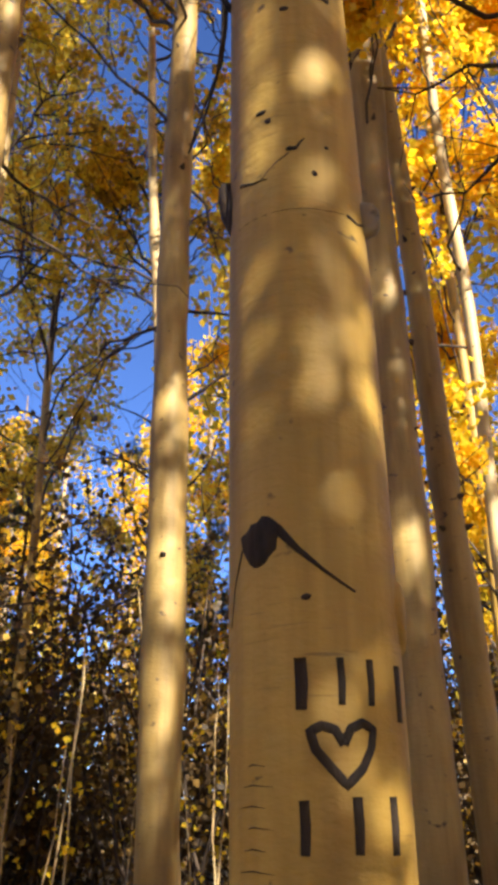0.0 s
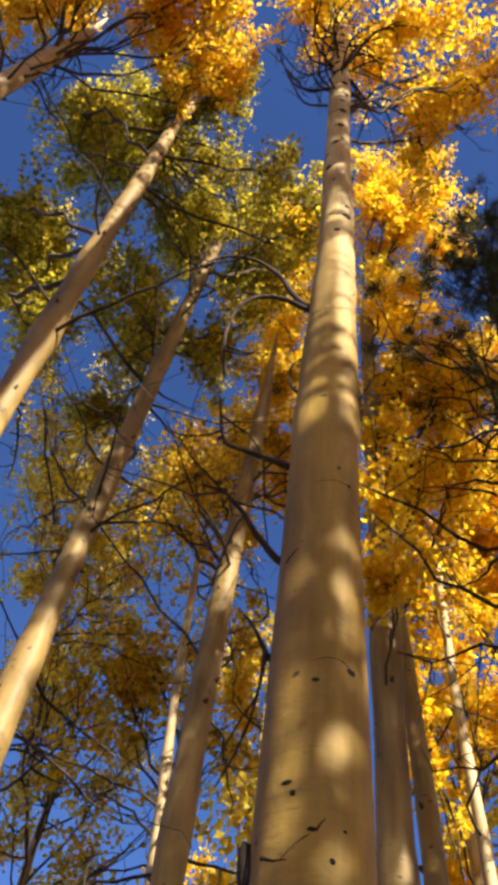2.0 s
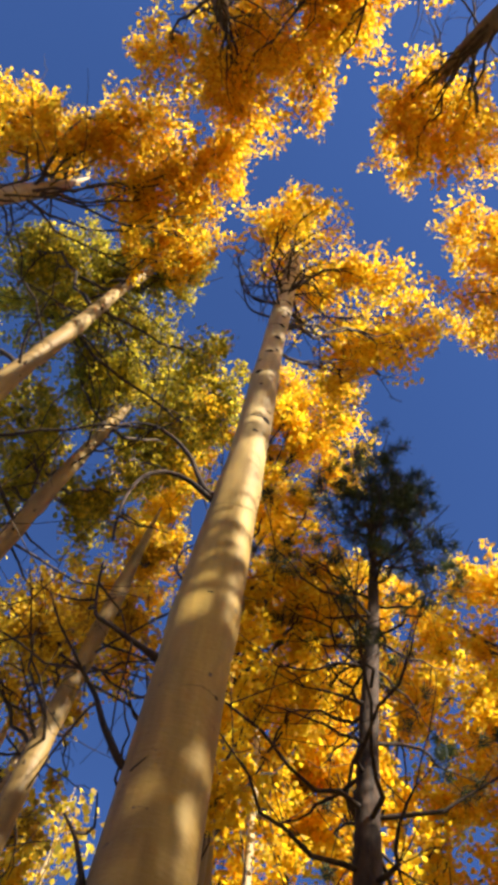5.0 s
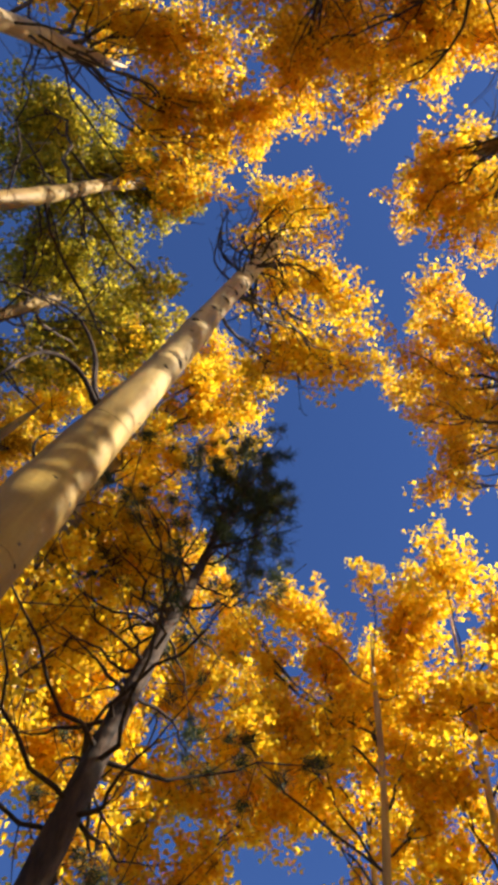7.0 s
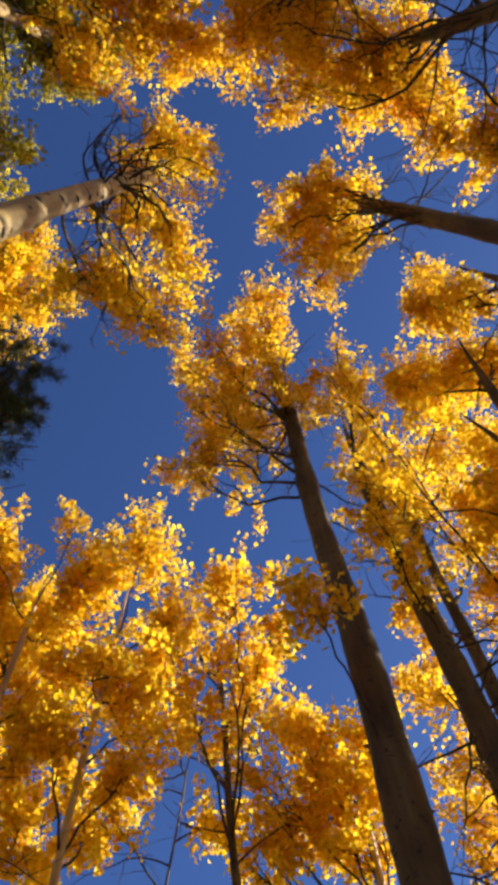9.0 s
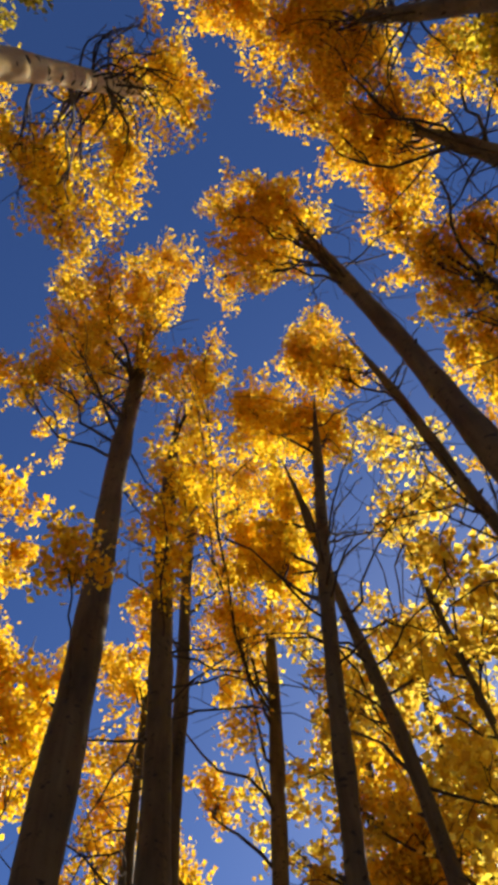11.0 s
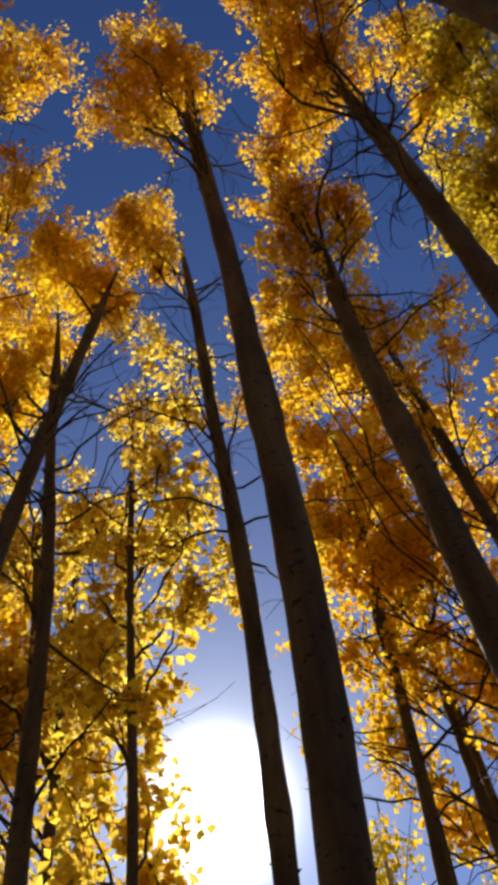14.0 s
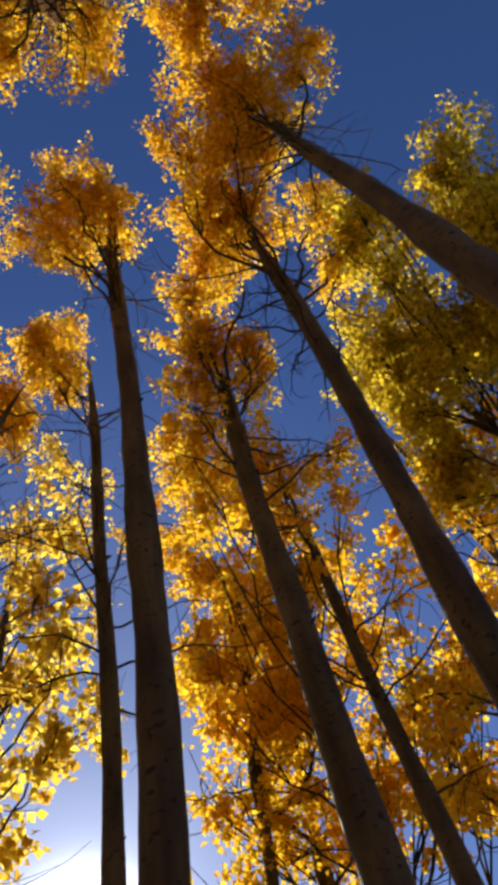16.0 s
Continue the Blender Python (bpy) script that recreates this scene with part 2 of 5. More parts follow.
# ---- mesh helpers ----
class Geo:
    """Gathers vertices and faces of one mesh."""

    def __init__(self):
        self.v, self.f, self.n = [], [], 0

    def tube(self, pts, radii, seg=8, flare=None):
        pts = np.asarray(pts, float)
        k = len(pts)
        tan = np.gradient(pts, axis=0)
        tan /= np.linalg.norm(tan, axis=1)[:, None] + 1e-9
        ref = np.array((1.0, 0, 0)) if abs(tan[0][0]) < 0.8 else np.array((0, 1.0, 0))
        rings = []
        ang = np.linspace(0, 2 * np.pi, seg, endpoint=False)
        for i in range(k):
            u = np.cross(tan[i], ref)
            u /= np.linalg.norm(u)
            w = np.cross(tan[i], u)
            r = radii[i] * (np.ones(seg) if flare is None else flare(i, ang))
            rings.append(pts[i] + np.outer(np.cos(ang) * r, u) + np.outer(np.sin(ang) * r, w))
        self.v.append(np.concatenate(rings + [pts[-1:]]))
        base = self.n
        for i in range(k - 1):
            for j in range(seg):
                a, b = base + i * seg + j, base + i * seg + (j + 1) % seg
                self.f.append((a, b, b + seg, a + seg))
        tip = base + k * seg
        for j in range(seg):
            self.f.append((tip - seg + j, tip - seg + (j + 1) % seg, tip))
        self.n += k * seg + 1

    def leaves(self, centres, size, rng, droop=0.3, fold=True):
        """Rounded leaves, folded along the midrib, at the given places."""
        c = np.asarray(centres, float)
        k = len(c)
        if k == 0:
            return
        nrm = rng.normal(size=(k, 3))
        nrm[:, 2] *= 0.8
        nrm /= np.linalg.norm(nrm, axis=1)[:, None]
        ax = rng.normal(size=(k, 3))
        ax[:, 2] -= droop
        ax -= (ax * nrm).sum(1)[:, None] * nrm
        ax /= np.linalg.norm(ax, axis=1)[:, None]
        sd = np.cross(nrm, ax)
        s = (size * rng.uniform(0.7, 1.25, k))[:, None]
        lift = 0.1 if fold else 0.0
        shape = ((-0.5, 0.0, -0.5 * lift), (-0.06, 0.46, lift), (0.52, 0.0, -0.3 * lift), (-0.06, -0.46, lift))
        vs = np.stack([c + s * (a * ax + b * sd + h * nrm) for a, b, h in shape], 1)
        self.v.append(vs.reshape(-1, 3))
        w = len(shape)
        quads = self.n + np.arange(k)[:, None] * w + np.arange(w)
        self.f.extend(map(tuple, quads.tolist()))
        self.n += k * w

    def mesh(self, name, mat, smooth=True):
        me = bpy.data.meshes.new(name)
        v = np.concatenate(self.v) if self.v else np.zeros((0, 3))
        me.from_pydata(v.tolist(), [], self.f)
        me.materials.append(mat)
        if smooth:
            me.polygons.foreach_set("use_smooth", [True] * len(me.polygons))
        me.update()
        return me


def part(name, geo, mat, parent, label="", smooth=True):
    """One mesh object under a thing or a part; its geometry is given in the thing's own space."""
    ob = new(name, geo.mesh(name, mat, smooth) if isinstance(geo, Geo) else geo)
    ob.parent = parent
    if label:
        ob["label"] = label
    return ob


def curve_pts(a, b, bow, n, rng, jitter=0.02):
    """Points from a to b that bow by the vector bow and wander a little."""
    a, b, bow = (np.asarray(q, float) for q in (a, b, bow))
    t = np.linspace(0, 1, n)[:, None]
    p = a + (b - a) * t + bow * (4 * t * (1 - t))
    w = rng.normal(size=(n, 3)) * jitter * np.linalg.norm(b - a)
    w[0] = 0
    return p + np.cumsum(w, 0) * 0.5 * (t > 0)


# ---- aspens ----
class Stem:
    """A trunk's line and girth: base, lean per metre, bend of the upper part."""

    def __init__(self, base, lean, dia, fork, bend=(0, 0), bend_from=0.0, wob=0.03, seed=0, taper=0.35):
        self.base, self.lean, self.dia, self.fork = np.array(base, float), np.array(lean, float), dia, fork
        self.bend, self.bend_from, self.wob, self.taper = np.array(bend, float), bend_from, wob, taper
        r = np.random.default_rng(seed + 77)
        self.ph, self.fr = r.uniform(0, 6.28, 4), r.uniform(0.25, 0.7, 4)

    def at(self, z):
        xy = self.base + self.lean * z
        if z > self.bend_from:
            xy = xy + self.bend * ((z - self.bend_from) / (self.fork - self.bend_from)) ** 1.5
        s = min(1.0, z / 4.0) * self.wob
        xy = xy + s * np.array((math.sin(self.fr[0] * z + self.ph[0]) + 0.5 * math.sin(2.3 * self.fr[1] * z + self.ph[1]),
                                math.sin(self.fr[2] * z + self.ph[2]) + 0.5 * math.sin(2.3 * self.fr[3] * z + self.ph[3])))
        return np.array((xy[0], xy[1], z))

    def radius(self, z):
        r = 0.5 * self.dia * (1 - self.taper * min(1.0, z / self.fork))
        if z < 0.6:
            r *= 1 + 0.45 * (1 - z / 0.6) ** 2
        if z > self.fork:
            r *= max(0.05, 1 - (z - self.fork) / 2.4)
        return r


def trunk_geo(stem, origin, top, seg, rng, step=0.25, rough=0.008):
    zs = np.arange(-0.15, top + 1e-6, step)
    pts = np.array([stem.at(max(z, 0)) + (0, 0, min(z, 0)) for z in zs]) - origin
    rad = np.array([stem.radius(max(z, 0.0)) for z in zs])
    rad = rad * (1 + 0.025 * np.sin(zs * 2.1 + rng.uniform(0, 6)) + rng.normal(size=len(zs)) * rough)
    for _ in range(9 if seg > 30 else 24):
        zb = rng.uniform(1.5, top)
        rad = rad * (1 + rng.uniform(0.03, 0.09 if seg > 30 else 0.12) * np.exp(-((zs - zb) / rng.uniform(0.12, 0.3)) ** 2))
    ph = rng.uniform(0, 6.28, 3)

    def flare(i, ang):
        w = max(0.0, 1 - zs[i] / 0.5)
        return 1 + 0.02 * np.sin(2 * ang + ph[0] + zs[i] * 0.6) + 0.015 * np.sin(3 * ang + ph[1] - zs[i]) + 0.1 * w * np.sin(4 * ang + ph[2])

    g = Geo()
    g.tube(pts, rad, seg, flare)
    return g


LEAFINESS = 1.4


def aspen(label, base, lean, dia, fork, lobes, leaf=GOLD, bark=BARK, seed=1, bend=(0, 0), bend_from=0.0,
          dead=0, dead_z=(3, 9), leafy=1.0, seg=20, leaf_size=0.068, far=False, per=1.0, stubs=0, group="aspens of the grove", taper=0.35, wob=0.03):
    """lobes: rounded masses of leaves (x, y, z, radius, thin) that the crown is made of."""
    rng = np.random.default_rng(seed)
    stem = Stem(base, lean, dia, fork, bend, bend_from, wob, seed, taper)
    o = np.array((base[0], base[1], 0.0))
    tree = tagged(new("aspen_tree"), label, "tree", group)
    tree.location = o
    top = fork + (2.3 if lobes else 0.3)
    part("trunk", trunk_geo(stem, o, top, seg, rng, 0.8 if far else 0.25, 0.008 if seg > 30 else 0.02), bark, tree)
    for _ in range(stubs):
        z0, az = rng.uniform(2.2, fork - 0.5), rng.uniform(0, 6.28)
        d = np.array((math.cos(az), math.sin(az), rng.uniform(0.1, 0.7)))
        r, k = stem.radius(z0), rng.uniform(0.35, 0.85)
        q = stem.at(z0) - o
        stub = Geo()
        stub.tube([q + d * r * 0.7, q + d * (r + 0.012 * k), q + d * (r + 0.035 * k), q + d * (r + 0.06 * k)], np.array((0.034, 0.026, 0.016, 0.006)) * k, 7)
        part("branch_stub", stub, TWIG, tree)
    leaves, twigs, spots = Geo(), Geo(), []
    for lx, ly, lz, lr, thin in lobes:
        c = np.array((lx, ly, lz))
        off = np.linalg.norm(c[:2] - stem.at(min(lz, fork))[:2])
        z0 = min(max(lz - 1.05 * off - 0.35 - 0.25 * lr, 2.0), top - 0.4)
        z0 -= rng.uniform(0.0, 0.9) if off < 1.6 and z0 > 7.5 else 0.0
        a = stem.at(z0)
        way = (c - a) / np.linalg.norm(c - a)
        tip = c + way * 0.55 * lr + (0, 0, 0.25 * lr)
        limb = twigs if far else Geo()
        r0 = min(0.34 * stem.radius(z0) + 0.004, 0.009 + 0.0085 * np.linalg.norm(tip - a), 0.004 + 0.036 * lr, 0.03)
        pts = curve_pts(a, tip, np.array((0, 0, -0.09 * off)) + rng.normal(size=3) * 0.055 * np.linalg.norm(tip - a), 11, rng, 0.03)
        limb.tube(pts - o, np.linspace(r0, 0.005, 11), 4 if far else 6)
        if not far:
            arm = part("limb", limb, TWIG, tree)
        # forks that fan out of the limb, twigs that fan out of the forks, and the leaves strung along the twigs
        n_sub = 2 if far else int(np.clip(round(7 * lr + 2), 4, 9))
        n_cl = max(6, int(78 * lr * lr * (0.6 if thin else 1.0) * leafy)) + 4
        for k in range(n_sub):
            s = pts[int(rng.integers(4, 10))]
            d = rng.normal(size=3) * 0.8 + way * 0.55 + (0, 0, 0.3)
            q = s + d / np.linalg.norm(d) * lr * rng.uniform(0.6, 1.1)
            if np.linalg.norm(q - c) > 0.95 * lr:
                q = c + (q - c) * 0.95 * lr / np.linalg.norm(q - c)
            if not far:
                fp = curve_pts(s, q, rng.normal(size=3) * 0.06 * lr, 7, rng, 0.045)
                fork_geo = Geo()
                fork_geo.tube(fp - o, np.linspace(min(0.014, 0.6 * r0), 0.004, 7), 4)
                part("fork", fork_geo, TWIG, arm)
            else:
                fp = np.array([s, (s + q) / 2, q])
            run = (q - s) / (np.linalg.norm(q - s) + 1e-6)
            for _k in range(max(2, n_cl // n_sub)):
                s2 = fp[int(rng.integers(1, len(fp)))]
                w = rng.normal(size=3) * 0.62 + run * 0.5 + (0, 0, 0.12)
                e = s2 + w / np.linalg.norm(w) * rng.uniform(0.28, 0.72) * (0.35 + 0.65 * lr)
                if not far and e[2] < fork + 1.6 and rng.uniform() < 0.85:
                    gap = 0.34 if e[2] < fork + 0.8 else 0.2
                    if np.linalg.norm(e[:2] - stem.at(min(e[2], top))[:2]) < gap:
                        continue  # the heart of the crown is bare
                if far:
                    m, sp, near = int(rng.integers(9, 20)), rng.uniform(0.16, 0.3), 0.6
                else:
                    m, sp, near = int(LEAFINESS * per * rng.integers(34, 66)), rng.uniform(0.055, 0.11), 0.3
                along = rng.uniform(near, 1.12, m)[:, None]
                spots.append(s2 + (e - s2) * along - o + np.clip(rng.normal(size=(m, 3)), -1.8, 1.8) * sp)
                if rng.uniform() < (0.12 if far else 0.6):
                    twigs.tube(curve_pts(s2, e, (0, 0, -0.02), 3, rng, 0.05) - o, np.linspace(0.0065, 0.0025, 3), 3)
    for _ in range(dead):
        z0 = rng.uniform(*dead_z)
        a = stem.at(z0)
        az, ln = rng.uniform(0, 6.28), rng.uniform(0.6, 1.9) * (0.75 if z0 > 9 else 1.0)
        b = a + ln * np.array((math.cos(az), math.sin(az), rng.uniform(-0.25, 0.45)))
        pts = curve_pts(a, b, (0, 0, rng.uniform(-0.1, 0.22) * ln), 9, rng, 0.045)
        limb = twigs if far else Geo()
        limb.tube(pts - o, np.linspace(0.016, 0.004, 9), 3 if far else 6)
        if not far:
            part("limb", limb, TWIG, tree, "bare dead branch")
        for _k in range(2 if far else int(rng.integers(3, 8))):
            s = pts[int(rng.integers(2, 8))]
            q = s + rng.normal(size=3) * 0.28 * ln
            twigs.tube(curve_pts(s, q, rng.normal(size=3) * 0.05, 5, rng, 0.06) - o, np.linspace(0.006, 0.0025, 5), 3)
    if lobes:
        leaves.leaves(np.concatenate(spots), leaf_size, rng, fold=not far)
        part("crown", leaves, leaf, tree, smooth=False)
    if twigs.n:
        part("branching", twigs, TWIG, tree)["kind"] = "stuff"
    return tree, stem, o


# ---- ground ----
def ground():
    me = bpy.data.meshes.new("ground")
    bm = bmesh.new()
    rings = [0, 1.5, 3, 4.5, 6, 8, 10, 13, 17, 22, 30, 45, 80, 160, 400]
    prev = None
    for r in rings:
        row = []
        for k in range(48 if r else 1):
            x, y = r * math.cos(k * math.tau / 48), r * math.sin(k * math.tau / 48)
            z = 0.06 * noise.noise((x * 0.6, y * 0.6, 0)) - 0.05 if r else -0.05
            row.append(bm.verts.new((x, y, z)))
        if prev:
            for k in range(48):
                if len(prev) == 1:
                    bm.faces.new((prev[0], row[k], row[(k + 1) % 48]))
                else:
                    bm.faces.new((prev[k], row[k], row[(k + 1) % 48], prev[(k + 1) % 48]))
        prev = row
    bm.to_mesh(me)
    bm.free()
    me.materials.append(LITTER)
    me.polygons.foreach_set("use_smooth", [True] * len(me.polygons))
    tagged(new("ground", me), "forest floor covered in fallen yellow leaves", "ground", "", "structure")


ground()


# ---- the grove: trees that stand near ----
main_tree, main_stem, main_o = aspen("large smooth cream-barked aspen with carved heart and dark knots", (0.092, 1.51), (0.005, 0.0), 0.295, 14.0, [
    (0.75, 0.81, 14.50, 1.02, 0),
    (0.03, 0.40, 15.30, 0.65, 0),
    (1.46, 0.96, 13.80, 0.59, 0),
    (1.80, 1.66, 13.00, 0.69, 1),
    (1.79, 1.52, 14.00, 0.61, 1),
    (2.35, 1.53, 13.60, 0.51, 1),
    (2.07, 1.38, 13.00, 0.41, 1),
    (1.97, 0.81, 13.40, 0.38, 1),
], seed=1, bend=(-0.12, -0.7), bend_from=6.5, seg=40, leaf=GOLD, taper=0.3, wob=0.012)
aspen("slender pale aspen dappled with sunlight", (-0.525, 4.723), (-0.0094, -0.0157), 0.236, 10.0, [
    (-1.04, 5.40, 9.65, 0.44, 0),
    (-0.69, 4.73, 8.75, 0.42, 0),
    (-1.17, 5.16, 9.87, 0.48, 1),
    (-0.50, 4.97, 7.93, 0.22, 0),
    (-1.16, 4.96, 9.41, 0.46, 0),
    (-0.58, 5.36, 12.30, 0.64, 0),
    (-0.36, 5.28, 10.43, 0.44, 0),
    (-1.50, 5.19, 8.76, 0.51, 1),
], seed=2, bark=BARK_TAN, leaf=DRY, dead=16, dead_z=(3, 9), stubs=20, bend=(0.134, -0.014), bend_from=4.0, taper=0.30)
aspen("shaded grey-tan aspen with dense golden crown", (0.851, 4.369), (-0.0093, 0.0077), 0.267, 13.0, [
    (1.36, 3.10, 15.72, 0.71, 0),
    (2.19, 3.79, 15.99, 0.63, 0),
    (1.61, 4.08, 12.30, 0.64, 0),
    (1.74, 4.24, 10.38, 0.61, 0),
    (2.25, 4.22, 11.04, 0.58, 0),
    (0.79, 4.10, 6.74, 0.23, 0),
    (1.27, 2.91, 15.80, 0.79, 0),
    (1.83, 3.40, 15.60, 0.69, 0),
    (1.00, 3.80, 15.57, 0.60, 0),
    (1.52, 4.53, 13.81, 0.64, 0),
    (0.74, 3.81, 8.74, 0.34, 0),
    (0.79, 3.80, 7.55, 0.30, 0),
    (0.70, 3.81, 6.65, 0.24, 0),
    (0.97, 3.86, 10.52, 0.41, 0),
    (0.87, 3.98, 13.16, 0.51, 0),
    (0.72, 3.25, 15.71, 0.50, 0),
], seed=3, leafy=0.75, bark=BARK_TAN, leaf=GOLD, dead=2, stubs=20, bend=(0.183, -0.001), bend_from=4.0, taper=0.30)
aspen("leaning thin aspen with golden crown", (1.249, 4.779), (-0.0132, 0.0049), 0.216, 11.5, [
    (1.79, 5.50, 12.77, 0.79, 0),
    (2.95, 6.16, 15.43, 0.95, 0),
    (1.76, 5.51, 10.33, 0.58, 0),
    (1.87, 4.41, 10.95, 0.61, 0),
    (1.99, 4.36, 9.38, 0.50, 0),
    (1.56, 4.74, 9.42, 0.45, 0),
    (1.30, 4.61, 10.60, 0.50, 0),
], seed=4, leafy=0.75, bark=BARK_TAN, leaf=GOLD, dead=2, stubs=20, bend=(-0.405, 0.101), bend_from=4.0, taper=0.62)
aspen("thin white-barked aspen with yellow leaves", (1.925, 6.417), (0.0102, 0.0205), 0.132, 11.0, [
    (2.71, 6.22, 12.03, 0.76, 0),
    (2.60, 6.50, 11.69, 0.70, 0),
    (1.30, 5.34, 4.56, 0.26, 0),
    (1.68, 6.80, 3.87, 0.29, 0),
    (2.49, 7.37, 11.17, 0.66, 0),
    (1.63, 7.09, 9.77, 0.37, 0),
], seed=5, bark=BARK_WHITE, dead=4, bend=(-0.023, 0.078), bend_from=4.0, taper=0.30)
aspen("pale aspen with yellow-green crown and bare lower limbs", (-1.607, 3.926), (-0.0103, 0.0029), 0.236, 13.6, [
    (-2.39, 3.95, 14.74, 1.06, 0),
    (-2.74, 3.73, 11.70, 0.69, 0),
    (-1.40, 3.20, 15.75, 0.80, 0),
    (-0.88, 4.23, 15.56, 0.82, 0),
    (-1.16, 4.65, 11.94, 0.65, 1),
    (-3.78, 3.79, 11.97, 0.63, 0),
    (-2.52, 4.68, 12.86, 0.70, 0),
    (-2.71, 4.24, 15.38, 0.90, 1),
    (-1.42, 4.29, 15.55, 0.85, 0),
    (-0.93, 5.31, 15.26, 0.87, 0),
    (-1.47, 4.88, 11.92, 0.69, 0),
    (-2.59, 4.76, 11.45, 0.63, 1),
    (-2.98, 4.78, 10.10, 0.63, 1),
    (-0.03, 2.91, 14.50, 0.42, 0),
    (-1.78, 3.59, 14.00, 0.64, 0),
], seed=6, leaf=LIME, leafy=0.85, bark=BARK_TAN, dead=20, dead_z=(4, 12), stubs=20, bend=(0.107, 0.092), bend_from=4.0, taper=0.30)
aspen("pale aspen with olive yellow crown", (-1.648, 2.766), (-0.0529, -0.0743), 0.221, 14.8, [
    (-1.96, 1.37, 15.97, 0.77, 0),
    (-3.14, 2.20, 15.65, 0.88, 0),
    (-4.19, 2.54, 14.28, 0.90, 0),
    (-3.66, 3.21, 11.46, 0.67, 0),
    (-3.80, 3.35, 14.83, 0.86, 0),
    (-3.79, 2.53, 15.51, 0.78, 0),
    (-2.62, 2.93, 15.72, 0.80, 0),
    (-1.51, 2.08, 15.98, 0.69, 0),
    (-3.25, 3.86, 10.76, 0.71, 0),
    (-3.85, 3.31, 11.59, 0.74, 0),
    (-3.29, 3.13, 15.44, 0.87, 0),
    (-2.39, 2.50, 15.83, 0.77, 0),
    (-0.35, 2.88, 14.20, 0.50, 0),
    (-0.30, 3.62, 13.60, 0.53, 0),
], seed=7, leaf=LIME, leafy=0.85, bark=BARK_TAN, dead=16, dead_z=(6, 13), stubs=20, bend=(0.329, 0.325), bend_from=4.0, taper=0.30)
aspen("white-trunked aspen with orange-gold crown", (-2.846, 1.454), (-0.0338, -0.0334), 0.264, 13.5, [
    (-2.09, 0.13, 14.50, 0.79, 0),
    (-3.07, 0.07, 14.00, 0.76, 0),
    (-4.04, 0.43, 13.00, 0.68, 0),
    (-1.35, -0.46, 15.00, 0.51, 0),
    (-3.76, 0.33, 12.00, 0.54, 0),
    (-4.28, 0.94, 15.53, 0.65, 0),
    (-1.97, 0.18, 14.60, 0.60, 0),
    (-1.23, 0.27, 14.40, 0.51, 1),
    (-1.49, 0.09, 14.30, 0.54, 0),
    (-1.67, 1.19, 14.20, 0.45, 0),
    (-1.13, 1.27, 14.30, 0.40, 0),
    (-2.58, 0.92, 14.00, 0.53, 0),
], seed=8, leaf=ORANGE, bark=BARK_WHITE, dead=18, dead_z=(9, 14.5), stubs=20, bend=(-0.143, -0.005), bend_from=4.0, taper=0.30)
aspen("very thin white aspen sapling", (-0.505, 6.015), (-0.0631, -0.0122), 0.101, 9.0, [], seed=9, bark=BARK_WHITE, dead=8, bend=(-0.000, -0.003), bend_from=4.0, taper=0.30)
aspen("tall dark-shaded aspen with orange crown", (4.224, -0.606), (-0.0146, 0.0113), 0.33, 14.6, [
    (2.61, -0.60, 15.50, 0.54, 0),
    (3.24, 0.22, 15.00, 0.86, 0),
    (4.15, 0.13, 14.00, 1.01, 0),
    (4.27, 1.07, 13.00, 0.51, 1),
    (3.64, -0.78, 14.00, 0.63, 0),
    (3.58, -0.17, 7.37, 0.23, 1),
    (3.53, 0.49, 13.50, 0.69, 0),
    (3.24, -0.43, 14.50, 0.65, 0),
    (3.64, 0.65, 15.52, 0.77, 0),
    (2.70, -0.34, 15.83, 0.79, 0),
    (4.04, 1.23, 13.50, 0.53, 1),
], bark=BARK_SHADED, leafy=0.58, seed=10, leaf=ORANGE, dead=24, dead_z=(10, 15.5), stubs=20, taper=0.36, bend=(-0.202, -0.243), bend_from=4.0)
aspen("slim shaded aspen with gold crown", (5.000, -1.684), (-0.0030, 0.0247), 0.293, 12.5, [
    (4.11, -1.84, 14.58, 0.48, 0),
    (4.27, -1.40, 11.85, 0.66, 0),
    (4.31, -1.27, 9.50, 0.40, 0),
    (4.32, -1.23, 10.25, 0.37, 1),
    (4.49, -1.61, 14.72, 0.66, 0),
], bark=BARK_SHADED, seed=11, leafy=0.7, leaf=GOLD, dead=16, dead_z=(7, 13.5), stubs=20, taper=0.30, bend=(-0.278, -0.180), bend_from=4.0)
aspen("thin aspen with orange crown", (5.489, -2.067), (-0.0058, 0.0309), 0.187, 13.0, [
    (4.76, -3.72, 15.55, 0.93, 0),
    (5.75, -3.85, 14.58, 0.84, 0),
    (6.12, -3.21, 12.70, 0.61, 0),
    (6.67, -1.74, 11.62, 0.49, 0),
    (6.71, -1.58, 10.39, 0.52, 0),
    (6.22, -2.65, 14.90, 0.71, 0),
    (7.64, -1.99, 9.76, 0.50, 0),
    (8.66, -2.00, 9.56, 0.59, 0),
], bark=BARK_SHADED, seed=12, leafy=0.6, leaf=ORANGE, dead=6, taper=0.30, bend=(-0.139, -0.408), bend_from=4.0)
